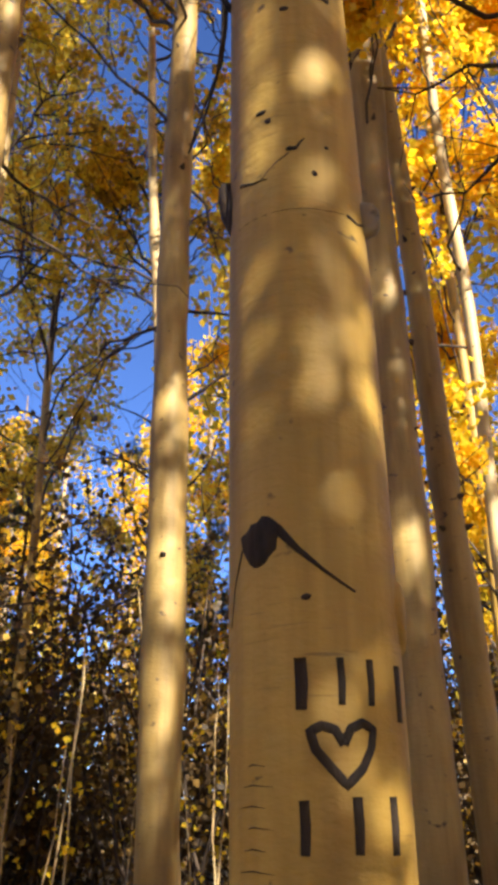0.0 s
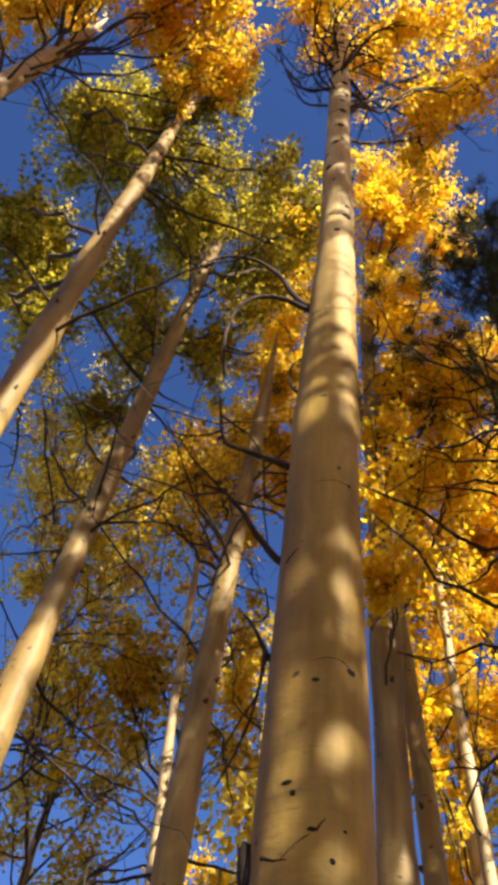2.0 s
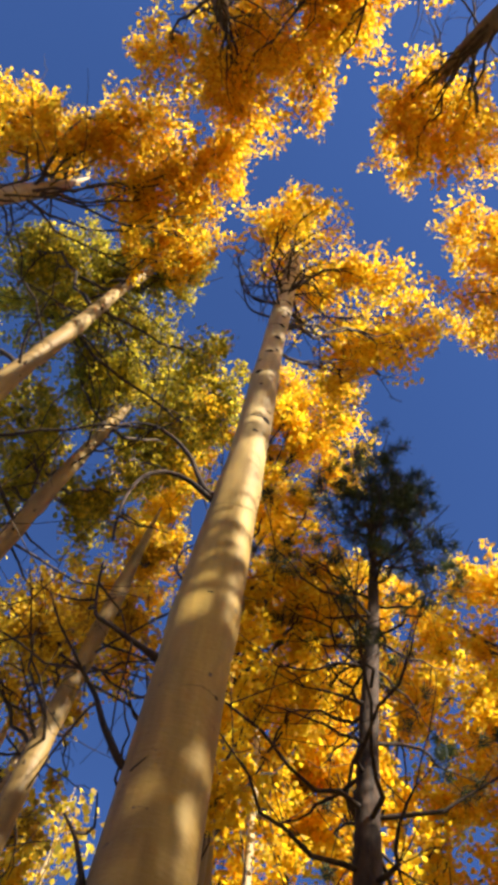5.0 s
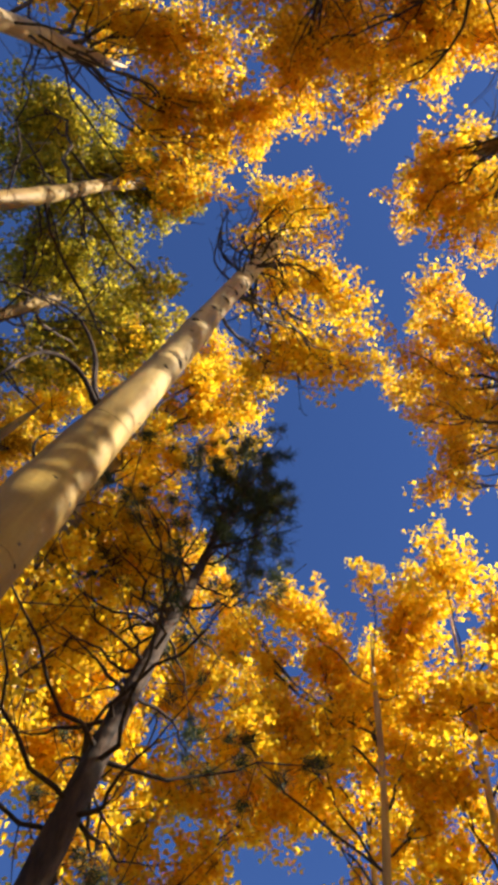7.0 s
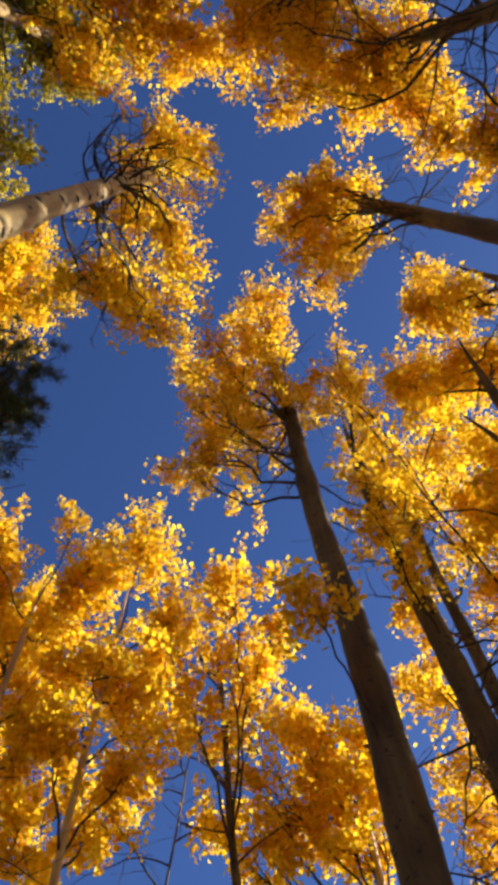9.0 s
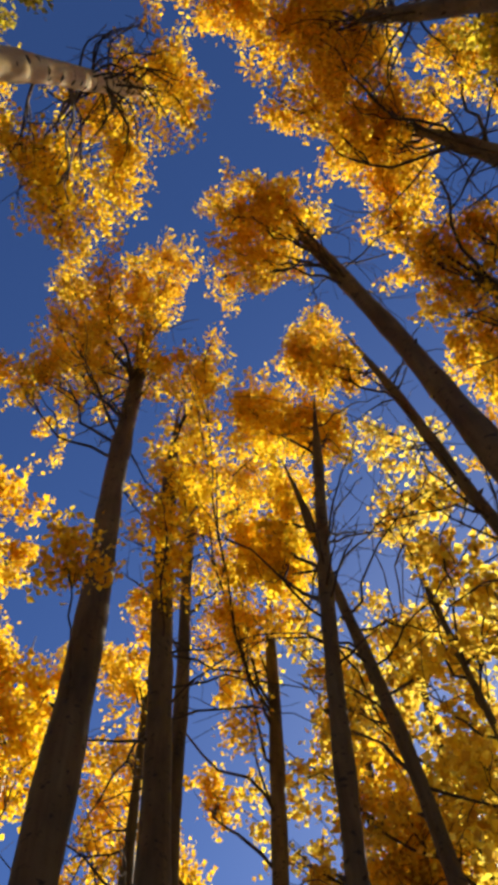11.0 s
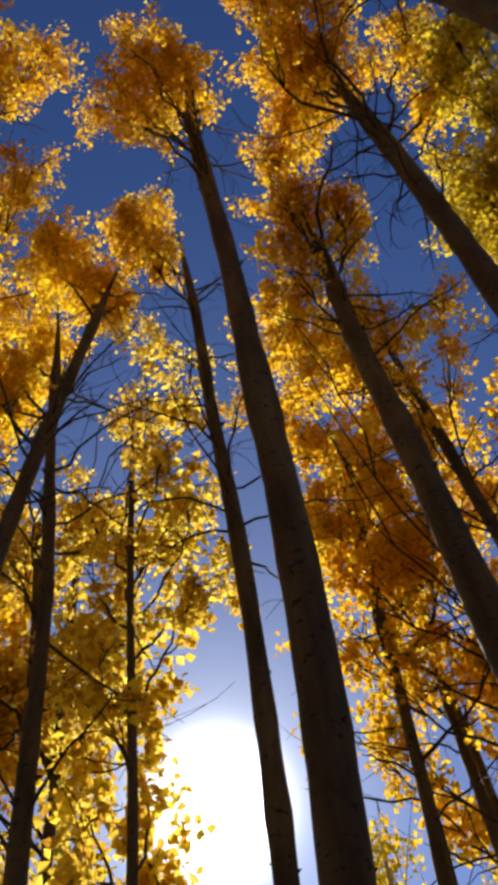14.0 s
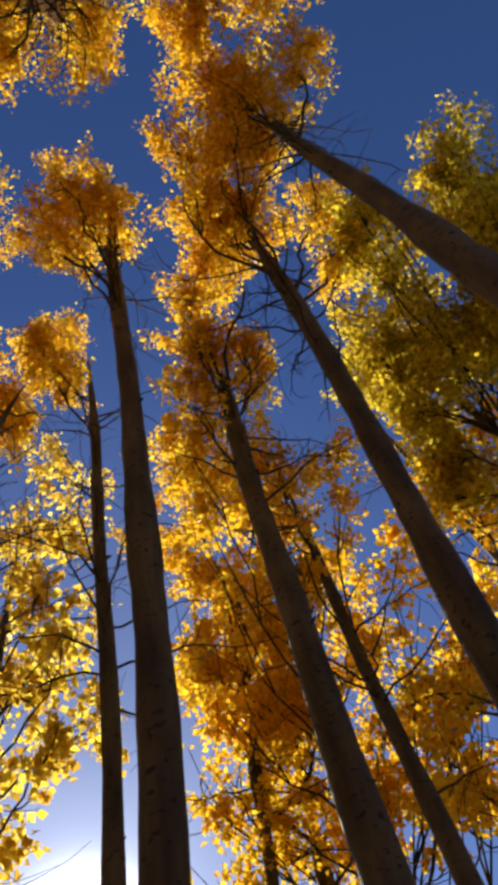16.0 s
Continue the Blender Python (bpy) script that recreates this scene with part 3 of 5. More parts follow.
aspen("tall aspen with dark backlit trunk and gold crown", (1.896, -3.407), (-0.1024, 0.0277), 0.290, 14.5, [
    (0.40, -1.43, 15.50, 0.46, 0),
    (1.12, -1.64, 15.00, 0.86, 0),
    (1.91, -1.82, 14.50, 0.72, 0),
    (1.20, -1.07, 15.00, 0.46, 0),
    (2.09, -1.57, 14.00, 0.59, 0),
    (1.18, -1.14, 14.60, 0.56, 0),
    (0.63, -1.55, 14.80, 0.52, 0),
], bark=BARK_SHADED, leafy=0.7, seed=13, leaf=ORANGE, dead=20, dead_z=(11, 15.5), stubs=20, taper=0.30, bend=(0.712, 0.528), bend_from=4.0)
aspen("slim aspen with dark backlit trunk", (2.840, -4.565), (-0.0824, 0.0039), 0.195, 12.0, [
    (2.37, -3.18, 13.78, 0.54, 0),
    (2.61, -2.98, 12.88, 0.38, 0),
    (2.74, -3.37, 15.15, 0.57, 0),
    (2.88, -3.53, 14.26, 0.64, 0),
], bark=BARK_SHADED, seed=14, leaf=ORANGE, dead=22, dead_z=(6, 13), stubs=20, taper=0.30, bend=(0.368, 0.672), bend_from=4.0)
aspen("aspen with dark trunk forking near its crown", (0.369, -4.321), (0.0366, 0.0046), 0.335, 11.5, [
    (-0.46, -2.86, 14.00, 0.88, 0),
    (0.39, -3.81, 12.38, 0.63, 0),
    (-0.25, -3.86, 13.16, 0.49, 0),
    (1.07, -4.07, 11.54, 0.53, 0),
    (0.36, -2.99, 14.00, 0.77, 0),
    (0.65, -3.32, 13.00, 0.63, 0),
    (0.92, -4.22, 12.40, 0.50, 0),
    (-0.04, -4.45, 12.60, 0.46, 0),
], bark=BARK_SHADED, leafy=0.7, seed=15, leaf=ORANGE, dead=22, dead_z=(8.5, 13), stubs=20, taper=0.40, bend=(-0.388, -0.064), bend_from=4.0)
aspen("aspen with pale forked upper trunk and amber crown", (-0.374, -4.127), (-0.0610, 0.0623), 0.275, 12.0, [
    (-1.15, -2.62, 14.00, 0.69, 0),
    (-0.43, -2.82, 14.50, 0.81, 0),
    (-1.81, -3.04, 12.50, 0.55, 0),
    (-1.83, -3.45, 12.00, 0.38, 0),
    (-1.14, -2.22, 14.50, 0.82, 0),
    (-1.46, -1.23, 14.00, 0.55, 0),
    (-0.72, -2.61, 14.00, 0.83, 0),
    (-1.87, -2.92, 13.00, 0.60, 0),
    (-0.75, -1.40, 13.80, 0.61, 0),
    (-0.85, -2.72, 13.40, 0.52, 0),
], bark=BARK_SHADED, leafy=0.7, seed=16, leaf=ORANGE, dead=22, dead_z=(8.5, 13.5), stubs=20, taper=0.30, bend=(0.152, 0.330), bend_from=4.0)
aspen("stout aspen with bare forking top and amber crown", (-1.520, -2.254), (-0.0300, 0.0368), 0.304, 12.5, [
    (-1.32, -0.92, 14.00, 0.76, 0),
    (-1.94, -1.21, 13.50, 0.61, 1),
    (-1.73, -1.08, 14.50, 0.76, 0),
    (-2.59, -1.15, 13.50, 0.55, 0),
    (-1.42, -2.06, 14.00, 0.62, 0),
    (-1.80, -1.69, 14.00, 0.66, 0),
], bark=BARK_SHADED, leafy=0.7, seed=17, leaf=ORANGE, dead=24, dead_z=(10, 14), stubs=20, bend=(-0.027, 0.073), bend_from=4.0, taper=0.44)
aspen("slender aspen with orange crown", (0.196, -5.782), (0.0042, -0.0325), 0.250, 10.5, [
    (-0.11, -5.34, 11.41, 0.60, 0),
    (-0.55, -5.33, 10.25, 0.43, 0),
    (2.07, -6.60, 14.47, 0.72, 0),
    (1.30, -6.27, 12.69, 0.54, 0),
    (1.03, -6.82, 12.86, 0.65, 0),
    (2.43, -7.01, 13.76, 0.61, 0),
], bark=BARK_SHADED, seed=18, leaf=ORANGE, dead=18, dead_z=(5, 12), stubs=20, taper=0.54, bend=(0.020, -0.038), bend_from=4.0)
aspen("thin young aspen with orange leaves", (2.076, -7.933), (-0.0345, -0.0701), 0.180, 9.5, [
    (-0.42, -6.34, 9.44, 0.42, 0),
    (-0.53, -6.84, 7.97, 0.56, 0),
    (0.44, -7.82, 7.90, 0.53, 1),
    (2.01, -7.65, 12.37, 0.76, 0),
    (1.74, -8.22, 11.22, 0.81, 0),
    (-1.25, -6.76, 8.70, 0.47, 0),
], bark=BARK_SHADED, seed=19, leafy=0.75, leaf=ORANGE, dead=8, leaf_size=0.092, per=0.55, bend=(0.112, -0.131), bend_from=4.0)
aspen("thin young aspen with sparse leaves", (2.52, -7.27), (-0.05, -0.014), 0.13, 10.0, [
    (2.72, -7.30, 10.95, 0.59, 0),
    (2.36, -7.56, 8.16, 0.57, 1),
    (2.53, -8.03, 10.90, 0.71, 0),
    (1.56, -8.26, 9.81, 0.65, 0),
], bark=BARK_SHADED, seed=20, leafy=0.75, leaf=ORANGE, dead=10, leaf_size=0.092, per=0.55)
aspen("thin aspen with brown-orange leaves", (2.581, -7.091), (-0.0632, -0.0403), 0.165, 11.0, [
    (1.48, -7.16, 11.54, 0.69, 0),
    (2.03, -7.01, 10.19, 0.62, 0),
    (1.74, -7.09, 8.53, 0.47, 1),
    (0.42, -7.88, 10.54, 0.66, 0),
    (0.69, -7.86, 8.36, 0.56, 0),
], bark=BARK_SHADED, seed=21, leafy=0.75, leaf=ORANGE, dead=10, leaf_size=0.092, per=0.55, bend=(-0.003, -0.022), bend_from=4.0)
aspen("forked aspen with gold crown", (4.243, -2.189), (-0.0816, -0.0721), 0.183, 11.0, [
    (4.06, -3.34, 13.57, 0.92, 0),
    (4.34, -2.97, 11.77, 0.56, 0),
    (4.89, -3.03, 10.46, 0.59, 0),
    (5.15, -2.58, 11.29, 0.47, 0),
    (3.63, -3.81, 13.33, 0.54, 0),
    (4.67, -3.37, 11.23, 0.55, 0),
    (3.70, -2.69, 12.60, 0.51, 0),
    (3.50, -3.62, 12.60, 0.47, 0),
], bark=BARK_SHADED, seed=22, leaf=GOLD, dead=16, dead_z=(7, 12), stubs=20, taper=0.30, bend=(-0.088, -0.090), bend_from=4.0)
aspen("thin dark bare-limbed aspen", (3.971, -3.751), (-0.0156, 0.0407), 0.160, 10.5, [
    (4.46, -4.39, 9.94, 0.51, 1),
    (5.83, -4.39, 9.20, 0.45, 1),
], bark=BARK_SHADED, seed=23, leaf=PALE, dead=12, dead_z=(4, 10), stubs=20, taper=0.31, bend=(0.099, 0.168), bend_from=4.0)
aspen("thin aspen with golden leaves", (6.392, -3.058), (-0.0119, -0.0376), 0.215, 11.0, [
    (6.00, -3.11, 10.70, 0.62, 0),
    (6.36, -3.29, 10.95, 0.65, 0),
    (6.41, -3.20, 9.71, 0.44, 0),
    (5.88, -2.06, 15.46, 0.82, 0),
    (6.01, -3.08, 15.16, 0.73, 0),
    (8.49, -1.86, 10.20, 0.63, 0),
    (7.53, -3.17, 9.18, 0.51, 0),
    (7.58, -1.31, 11.33, 0.50, 0),
    (8.38, -2.27, 8.80, 0.56, 0),
    (5.49, -2.93, 11.00, 0.56, 0),
    (4.60, -1.95, 12.60, 0.52, 0),
    (3.32, -1.21, 14.00, 0.55, 0),
], bark=BARK_SHADED, seed=24, leafy=0.6, leaf=ORANGE, dead=8, taper=0.30, bend=(-0.028, -0.185), bend_from=4.0)
aspen("thin aspen with dry leaves", (5.01, -4.98), (0.037, 0.04), 0.14, 10.0, [], bark=BARK_SHADED, seed=25, leaf=DRY, dead=10)
aspen("young aspen with large backlit yellow-brown leaves", (3.55, -4.25), (0.0, 0.0), 0.1, 8.8, [
    (3.00, -4.33, 9.53, 0.44, 0),
    (3.01, -4.33, 7.97, 0.53, 0),
    (3.71, -4.41, 9.21, 0.54, 0),
    (2.99, -4.34, 6.99, 0.39, 0),
    (3.94, -4.20, 7.68, 0.52, 0),
    (3.80, -4.33, 6.58, 0.51, 0),
    (3.71, -4.67, 8.09, 0.62, 0),
    (4.90, -4.96, 10.27, 0.54, 0),
    (3.81, -5.81, 10.32, 0.55, 0),
    (3.42, -5.46, 8.12, 0.51, 0),
    (4.63, -5.20, 7.78, 0.57, 0),
    (4.01, -4.42, 5.93, 0.53, 0),
    (3.85, -4.81, 6.51, 0.32, 0),
    (4.07, -4.36, 5.16, 0.53, 0),
    (4.65, -4.50, 6.94, 0.50, 0),
    (4.03, -4.92, 5.76, 0.35, 0),
    (4.05, -4.91, 5.01, 0.36, 0),
], bark=BARK_SHADED, seed=26, leaf=PALE, leaf_size=0.11, leafy=0.16, per=0.42, dead=4)
aspen("thin dark aspen with bare lower limbs", (6.77, -1.69), (-0.009, -0.028), 0.14, 10.0, [], bark=BARK_SHADED, seed=27, dead=8)
aspen("thin aspen with dense golden crown", (7.41, 3.6), (0.0, -0.05), 0.14, 13.5, [
    (6.78, 2.33, 15.49, 0.87, 0),
    (7.19, 3.33, 15.34, 0.82, 0),
    (7.61, 2.19, 14.09, 0.90, 0),
    (7.34, 2.97, 12.29, 0.88, 0),
    (7.50, 2.55, 10.70, 0.70, 0),
    (7.18, 3.34, 10.71, 0.62, 0),
    (8.39, 2.89, 10.65, 0.64, 0),
    (8.11, 2.19, 13.87, 0.60, 0),
    (7.91, 2.81, 11.97, 0.70, 0),
], seed=28, leaf=GOLD, dead=6, leaf_size=0.092, per=0.55)
aspen("bright yellow aspen with thin trunk", (6.25, 4.6), (0.03, -0.03), 0.14, 13.0, [
    (5.92, 3.61, 15.64, 0.30, 0),
    (6.99, 4.70, 13.51, 0.88, 0),
    (5.97, 5.19, 15.53, 0.88, 0),
    (6.58, 5.26, 11.87, 0.95, 0),
    (7.26, 4.26, 10.98, 0.72, 0),
    (5.12, 6.06, 12.55, 0.80, 0),
    (4.62, 6.45, 15.47, 0.65, 0),
    (3.36, 6.07, 15.66, 0.64, 0),
    (7.34, 4.04, 12.10, 0.70, 0),
    (7.41, 3.92, 14.53, 0.62, 0),
    (7.99, 3.88, 10.47, 0.70, 0),
], seed=29, leaf=GOLD, dead=6, leaf_size=0.092, per=0.55)
aspen("thin dark aspen with sparse orange leaves", (8.13, 0.86), (-0.004, 0.026), 0.14, 13.0, [
    (8.13, 0.88, 15.08, 0.60, 1),
    (8.02, 1.62, 13.84, 0.50, 1),
    (8.11, 2.09, 12.40, 0.55, 1),
    (8.85, 0.74, 13.89, 0.51, 0),
    (8.40, 0.13, 14.23, 0.51, 1),
    (8.84, 1.05, 12.79, 0.57, 1),
    (6.28, 0.82, 12.20, 0.61, 0),
    (6.66, 1.48, 11.50, 0.51, 0),
    (6.93, 0.27, 11.80, 0.52, 0),
], bark=BARK_SHADED, seed=30, leaf=ORANGE, dead=14, dead_z=(6, 13), leaf_size=0.092, per=0.55)
aspen("thin aspen with yellow leaves", (9.0, -0.6), (-0.012, 0.0), 0.13, 11.0, [
    (8.88, 0.25, 11.66, 0.70, 0),
    (8.88, -0.02, 10.48, 0.56, 0),
    (8.83, -1.01, 12.19, 0.55, 0),
    (8.85, 0.69, 10.61, 0.57, 0),
    (8.85, -0.83, 11.25, 0.51, 0),
    (8.88, -0.35, 10.01, 0.46, 0),
    (8.90, -0.13, 12.01, 0.71, 0),
    (8.90, -0.36, 10.74, 0.64, 0),
    (8.87, 0.67, 10.54, 0.63, 1),
    (8.88, -0.62, 9.95, 0.60, 0),
    (8.03, 1.00, 11.20, 0.53, 1),
    (8.63, -0.00, 10.60, 0.61, 0),
    (8.50, -0.74, 10.20, 0.51, 1),
    (8.70, 1.88, 11.00, 0.55, 0),
], seed=31, leaf=GOLD, dead=8, leaf_size=0.092, per=0.55)
aspen("tall thin aspen with bright yellow crown", (8.4, 5.4), (-0.01, 0.02), 0.13, 14.0, [
    (7.34, 5.03, 15.48, 1.08, 0),
    (6.57, 3.42, 15.76, 0.53, 0),
    (5.97, 5.32, 15.57, 0.87, 0),
    (7.41, 6.40, 13.45, 1.07, 0),
    (6.53, 6.60, 14.68, 0.95, 0),
    (8.00, 5.65, 14.63, 0.94, 0),
    (7.86, 5.13, 15.98, 0.92, 0),
    (7.60, 3.43, 15.61, 0.87, 0),
    (9.21, 3.63, 15.24, 0.87, 0),
    (8.41, 5.19, 13.02, 0.86, 0),
    (8.96, 4.20, 12.46, 0.82, 0),
    (7.85, 6.00, 12.07, 0.72, 0),
], seed=32, leaf=GOLD, dead=6, leaf_size=0.092, per=0.55)
aspen("yellow aspen behind the pine", (4.3, 7.1), (0.0, 0.0), 0.12, 13.0, [
    (5.53, 6.82, 12.80, 1.01, 0),
    (3.25, 7.62, 13.19, 0.85, 0),
    (2.32, 7.44, 11.83, 0.67, 0),
    (5.22, 7.06, 15.96, 0.80, 0),
    (4.07, 6.63, 12.89, 0.73, 0),
    (3.84, 6.76, 11.07, 0.63, 0),
], seed=33, leaf=GOLD, bark=BARK_WHITE, dead=8, leaf_size=0.092, per=0.55)
aspen("aspen with yellow-green crown", (-2.57, -4.85), (0.04, -0.016), 0.15, 11.0, [
    (-2.12, -4.46, 9.97, 0.60, 0),
    (-1.50, -4.67, 10.33, 0.49, 0),
    (-2.70, -4.17, 10.04, 0.46, 0),
    (-3.51, -2.88, 10.99, 0.54, 0),
    (-1.97, -5.57, 9.36, 0.47, 0),
    (-1.66, -4.62, 11.95, 0.48, 0),
    (-3.03, -3.34, 10.14, 0.45, 0),
    (-1.28, -5.75, 9.45, 0.54, 0),
    (-2.76, -4.14, 10.81, 0.64, 0),
    (-1.35, -5.22, 9.70, 0.48, 0),
    (-3.84, -2.65, 12.05, 0.66, 0),
    (-3.49, -3.05, 12.35, 0.46, 0),
    (-3.32, -3.21, 10.52, 0.53, 0),
    (-1.94, -4.74, 11.37, 0.69, 0),
    (-2.50, -4.28, 10.69, 0.64, 0),
    (-2.34, -4.36, 9.27, 0.50, 0),
    (-1.32, -5.13, 11.54, 0.40, 0),
    (-2.74, -4.15, 12.40, 0.48, 0),
    (-1.70, -2.76, 11.50, 0.55, 0),
    (-2.35, -2.77, 11.80, 0.46, 0),
    (-1.82, -4.43, 10.80, 0.63, 0),
    (-2.29, -4.88, 10.40, 0.66, 0),
    (-3.79, -3.08, 11.50, 0.78, 0),
    (-3.60, -2.66, 12.00, 0.56, 0),
    (-1.91, -3.36, 11.20, 0.44, 0),
], bark=BARK_SHADED, seed=34, leaf=YELLOWGREEN, leafy=0.9, dead=6)
aspen("aspen with golden leaves behind the carved one", (0.38, 6.4), (0.0, 0.0), 0.14, 12.0, [
    (-0.75, 3.68, 15.90, 0.72, 0),
    (-0.30, 4.85, 15.66, 0.63, 0),
    (-0.97, 5.42, 15.46, 0.79, 0),
    (-0.62, 5.75, 12.40, 0.74, 0),
    (-0.18, 5.78, 10.40, 0.44, 0),
    (-1.15, 6.18, 12.67, 0.63, 0),
    (-0.55, 7.81, 8.50, 0.37, 0),
    (-0.33, 8.83, 6.74, 0.27, 0),
    (-1.21, 6.73, 12.97, 0.56, 0),
], seed=37, leaf=GOLD, dead=4)
aspen("aspen with amber leaves at the grove's sunny edge", (7.2, -5.6), (0.0, 0.0), 0.15, 10.5, [
    (7.20, -5.60, 7.60, 0.90, 0),
    (6.60, -5.20, 8.60, 0.85, 0),
    (7.60, -6.10, 9.20, 0.90, 0),
    (7.00, -5.40, 10.20, 0.80, 0),
    (7.30, -5.90, 11.20, 0.60, 0),
], bark=BARK_SHADED, seed=38, leaf=ORANGE, dead=6, leaf_size=0.092, per=0.55)
aspen("aspen with sparse olive-brown leaves", (-2.9, 7.2), (0.0, 0.0), 0.16, 11.0, [
    (-4.04, 6.69, 12.45, 1.00, 1),
    (-2.38, 7.42, 9.64, 0.90, 1),
    (-2.31, 7.44, 7.46, 0.74, 1),
    (-3.34, 7.06, 10.42, 0.71, 0),
    (-2.77, 6.22, 10.44, 0.61, 0),
    (-4.32, 5.30, 12.85, 0.72, 0),
], seed=35, leafy=0.58, leaf=DRY, dead=16, leaf_size=0.08, per=0.55)
aspen("aspen with sparse brown leaves", (-0.95, 8.0), (0.0, 0.0), 0.15, 10.5, [
    (-1.41, 8.67, 9.24, 0.76, 1),
    (-1.76, 7.59, 11.45, 0.78, 1),
    (-0.32, 7.77, 9.78, 0.46, 0),
    (-2.03, 8.55, 9.81, 0.72, 0),
    (-2.16, 8.52, 8.62, 0.65, 0),
    (-1.97, 8.06, 9.32, 0.47, 1),
    (-0.62, 8.26, 8.62, 0.44, 1),
    (-0.52, 8.07, 7.80, 0.34, 1),
], seed=36, leafy=0.58, leaf=DRY, bark=BARK_WHITE, dead=16, leaf_size=0.092, per=0.55)
aspen("aspen with dry yellow-brown leaves deep in the grove", (-2.8, 9.6), (0.0, 0.0), 0.11, 11.0, [
    (-3.71, 8.20, 12.77, 0.92, 0),
    (-2.60, 8.62, 12.17, 0.83, 0),
    (-2.15, 7.70, 13.56, 0.74, 0),
    (-3.32, 9.43, 9.61, 0.78, 0),
    (-2.61, 9.65, 10.78, 0.74, 1),
    (-1.98, 9.80, 8.81, 0.60, 1),
    (-3.50, 10.43, 8.18, 0.88, 1),
    (-2.73, 11.68, 7.35, 0.83, 0),
    (-3.44, 11.50, 6.29, 0.87, 0),
    (-2.04, 11.83, 5.71, 0.52, 1),
    (-0.69, 7.97, 11.13, 0.42, 0),
    (-0.55, 8.98, 8.22, 0.32, 0),
    (-0.72, 10.98, 6.10, 0.41, 0),
    (-0.56, 11.99, 5.00, 0.42, 0),
    (-4.80, 4.98, 15.54, 0.91, 1),
    (-2.72, 7.36, 9.43, 0.69, 1),
    (-3.26, 8.23, 8.93, 0.70, 1),
    (-2.32, 8.53, 8.87, 0.63, 0),
    (-2.49, 7.44, 11.47, 0.62, 0),
    (-4.35, 6.55, 13.11, 0.85, 1),
    (-3.89, 7.95, 15.62, 0.91, 1),
    (-2.93, 9.40, 7.68, 0.69, 1),
    (-2.02, 9.63, 6.91, 0.58, 0),
    (-4.11, 7.80, 12.72, 1.08, 1),
    (-4.10, 8.14, 11.14, 0.90, 1),
    (-2.96, 8.82, 11.55, 0.85, 1),
    (-3.05, 8.79, 9.86, 0.76, 1),
    (-3.38, 8.67, 8.86, 0.70, 1),
    (-2.26, 9.33, 7.82, 0.66, 1),
], seed=41, leafy=0.58, leaf=PALE, dead=14, leaf_size=0.075, per=0.5)
aspen("golden aspen behind the thin white stems", (2.3, 7.9), (0.0, 0.0), 0.13, 10.5, [
    (1.90, 6.74, 12.06, 0.64, 0),
    (1.49, 6.33, 9.67, 0.41, 0),
    (2.46, 7.61, 11.33, 0.66, 0),
    (3.10, 7.38, 11.03, 0.64, 0),
    (2.70, 7.53, 8.03, 0.55, 0),
    (2.13, 7.71, 8.18, 0.43, 0),
    (1.69, 6.79, 8.07, 0.33, 0),
    (2.69, 8.59, 6.24, 0.55, 0),
    (1.92, 7.77, 5.11, 0.36, 0),
    (2.43, 8.67, 4.32, 0.37, 0),
    (2.14, 8.74, 3.45, 0.35, 1),
    (1.49, 6.33, 12.64, 0.48, 0),
    (2.27, 7.50, 9.45, 0.61, 0),
    (2.57, 7.93, 8.39, 0.58, 0),
    (1.80, 7.63, 7.66, 0.47, 0),
    (2.29, 8.53, 7.15, 0.54, 0),
    (1.92, 8.62, 6.13, 0.44, 0),
    (1.22, 6.22, 7.66, 0.30, 0),
], seed=42, leaf=GOLD, dead=8, leaf_size=0.092, per=0.55)
aspen("broad yellow aspen behind the pine", (4.2, 8.0), (0.0, 0.0), 0.15, 12.0, [
    (2.78, 7.37, 10.92, 0.79, 0),
    (4.03, 7.91, 11.74, 0.78, 0),
    (5.04, 7.30, 10.53, 0.79, 0),
    (5.96, 6.57, 10.85, 0.81, 0),
    (6.50, 6.04, 12.12, 0.71, 0),
    (3.52, 7.04, 9.10, 0.67, 0),
    (6.86, 5.64, 14.36, 0.83, 0),
    (1.64, 6.17, 10.42, 0.43, 0),
    (2.38, 6.45, 12.17, 0.60, 0),
    (4.18, 6.67, 15.31, 0.65, 0),
    (5.11, 5.99, 13.85, 0.59, 0),
], seed=43, leaf=GOLD, dead=8, leaf_size=0.092, per=0.55)
aspen("aspen with thin russet leaves toward the sun", (1.9, -8.9), (0.0, 0.0), 0.12, 10.0, [
    (2.09, -8.15, 8.43, 0.59, 1),
    (1.89, -8.70, 7.77, 0.65, 1),
    (1.56, -8.76, 6.84, 0.60, 1),
    (2.84, -8.98, 7.21, 0.57, 1),
    (2.28, -9.13, 6.31, 0.59, 0),
    (2.05, -7.64, 9.59, 0.47, 0),
    (1.06, -8.33, 7.71, 0.48, 0),
], bark=BARK_SHADED, seed=46, leafy=0.75, leaf=ORANGE, dead=8, leaf_size=0.092, per=0.55)
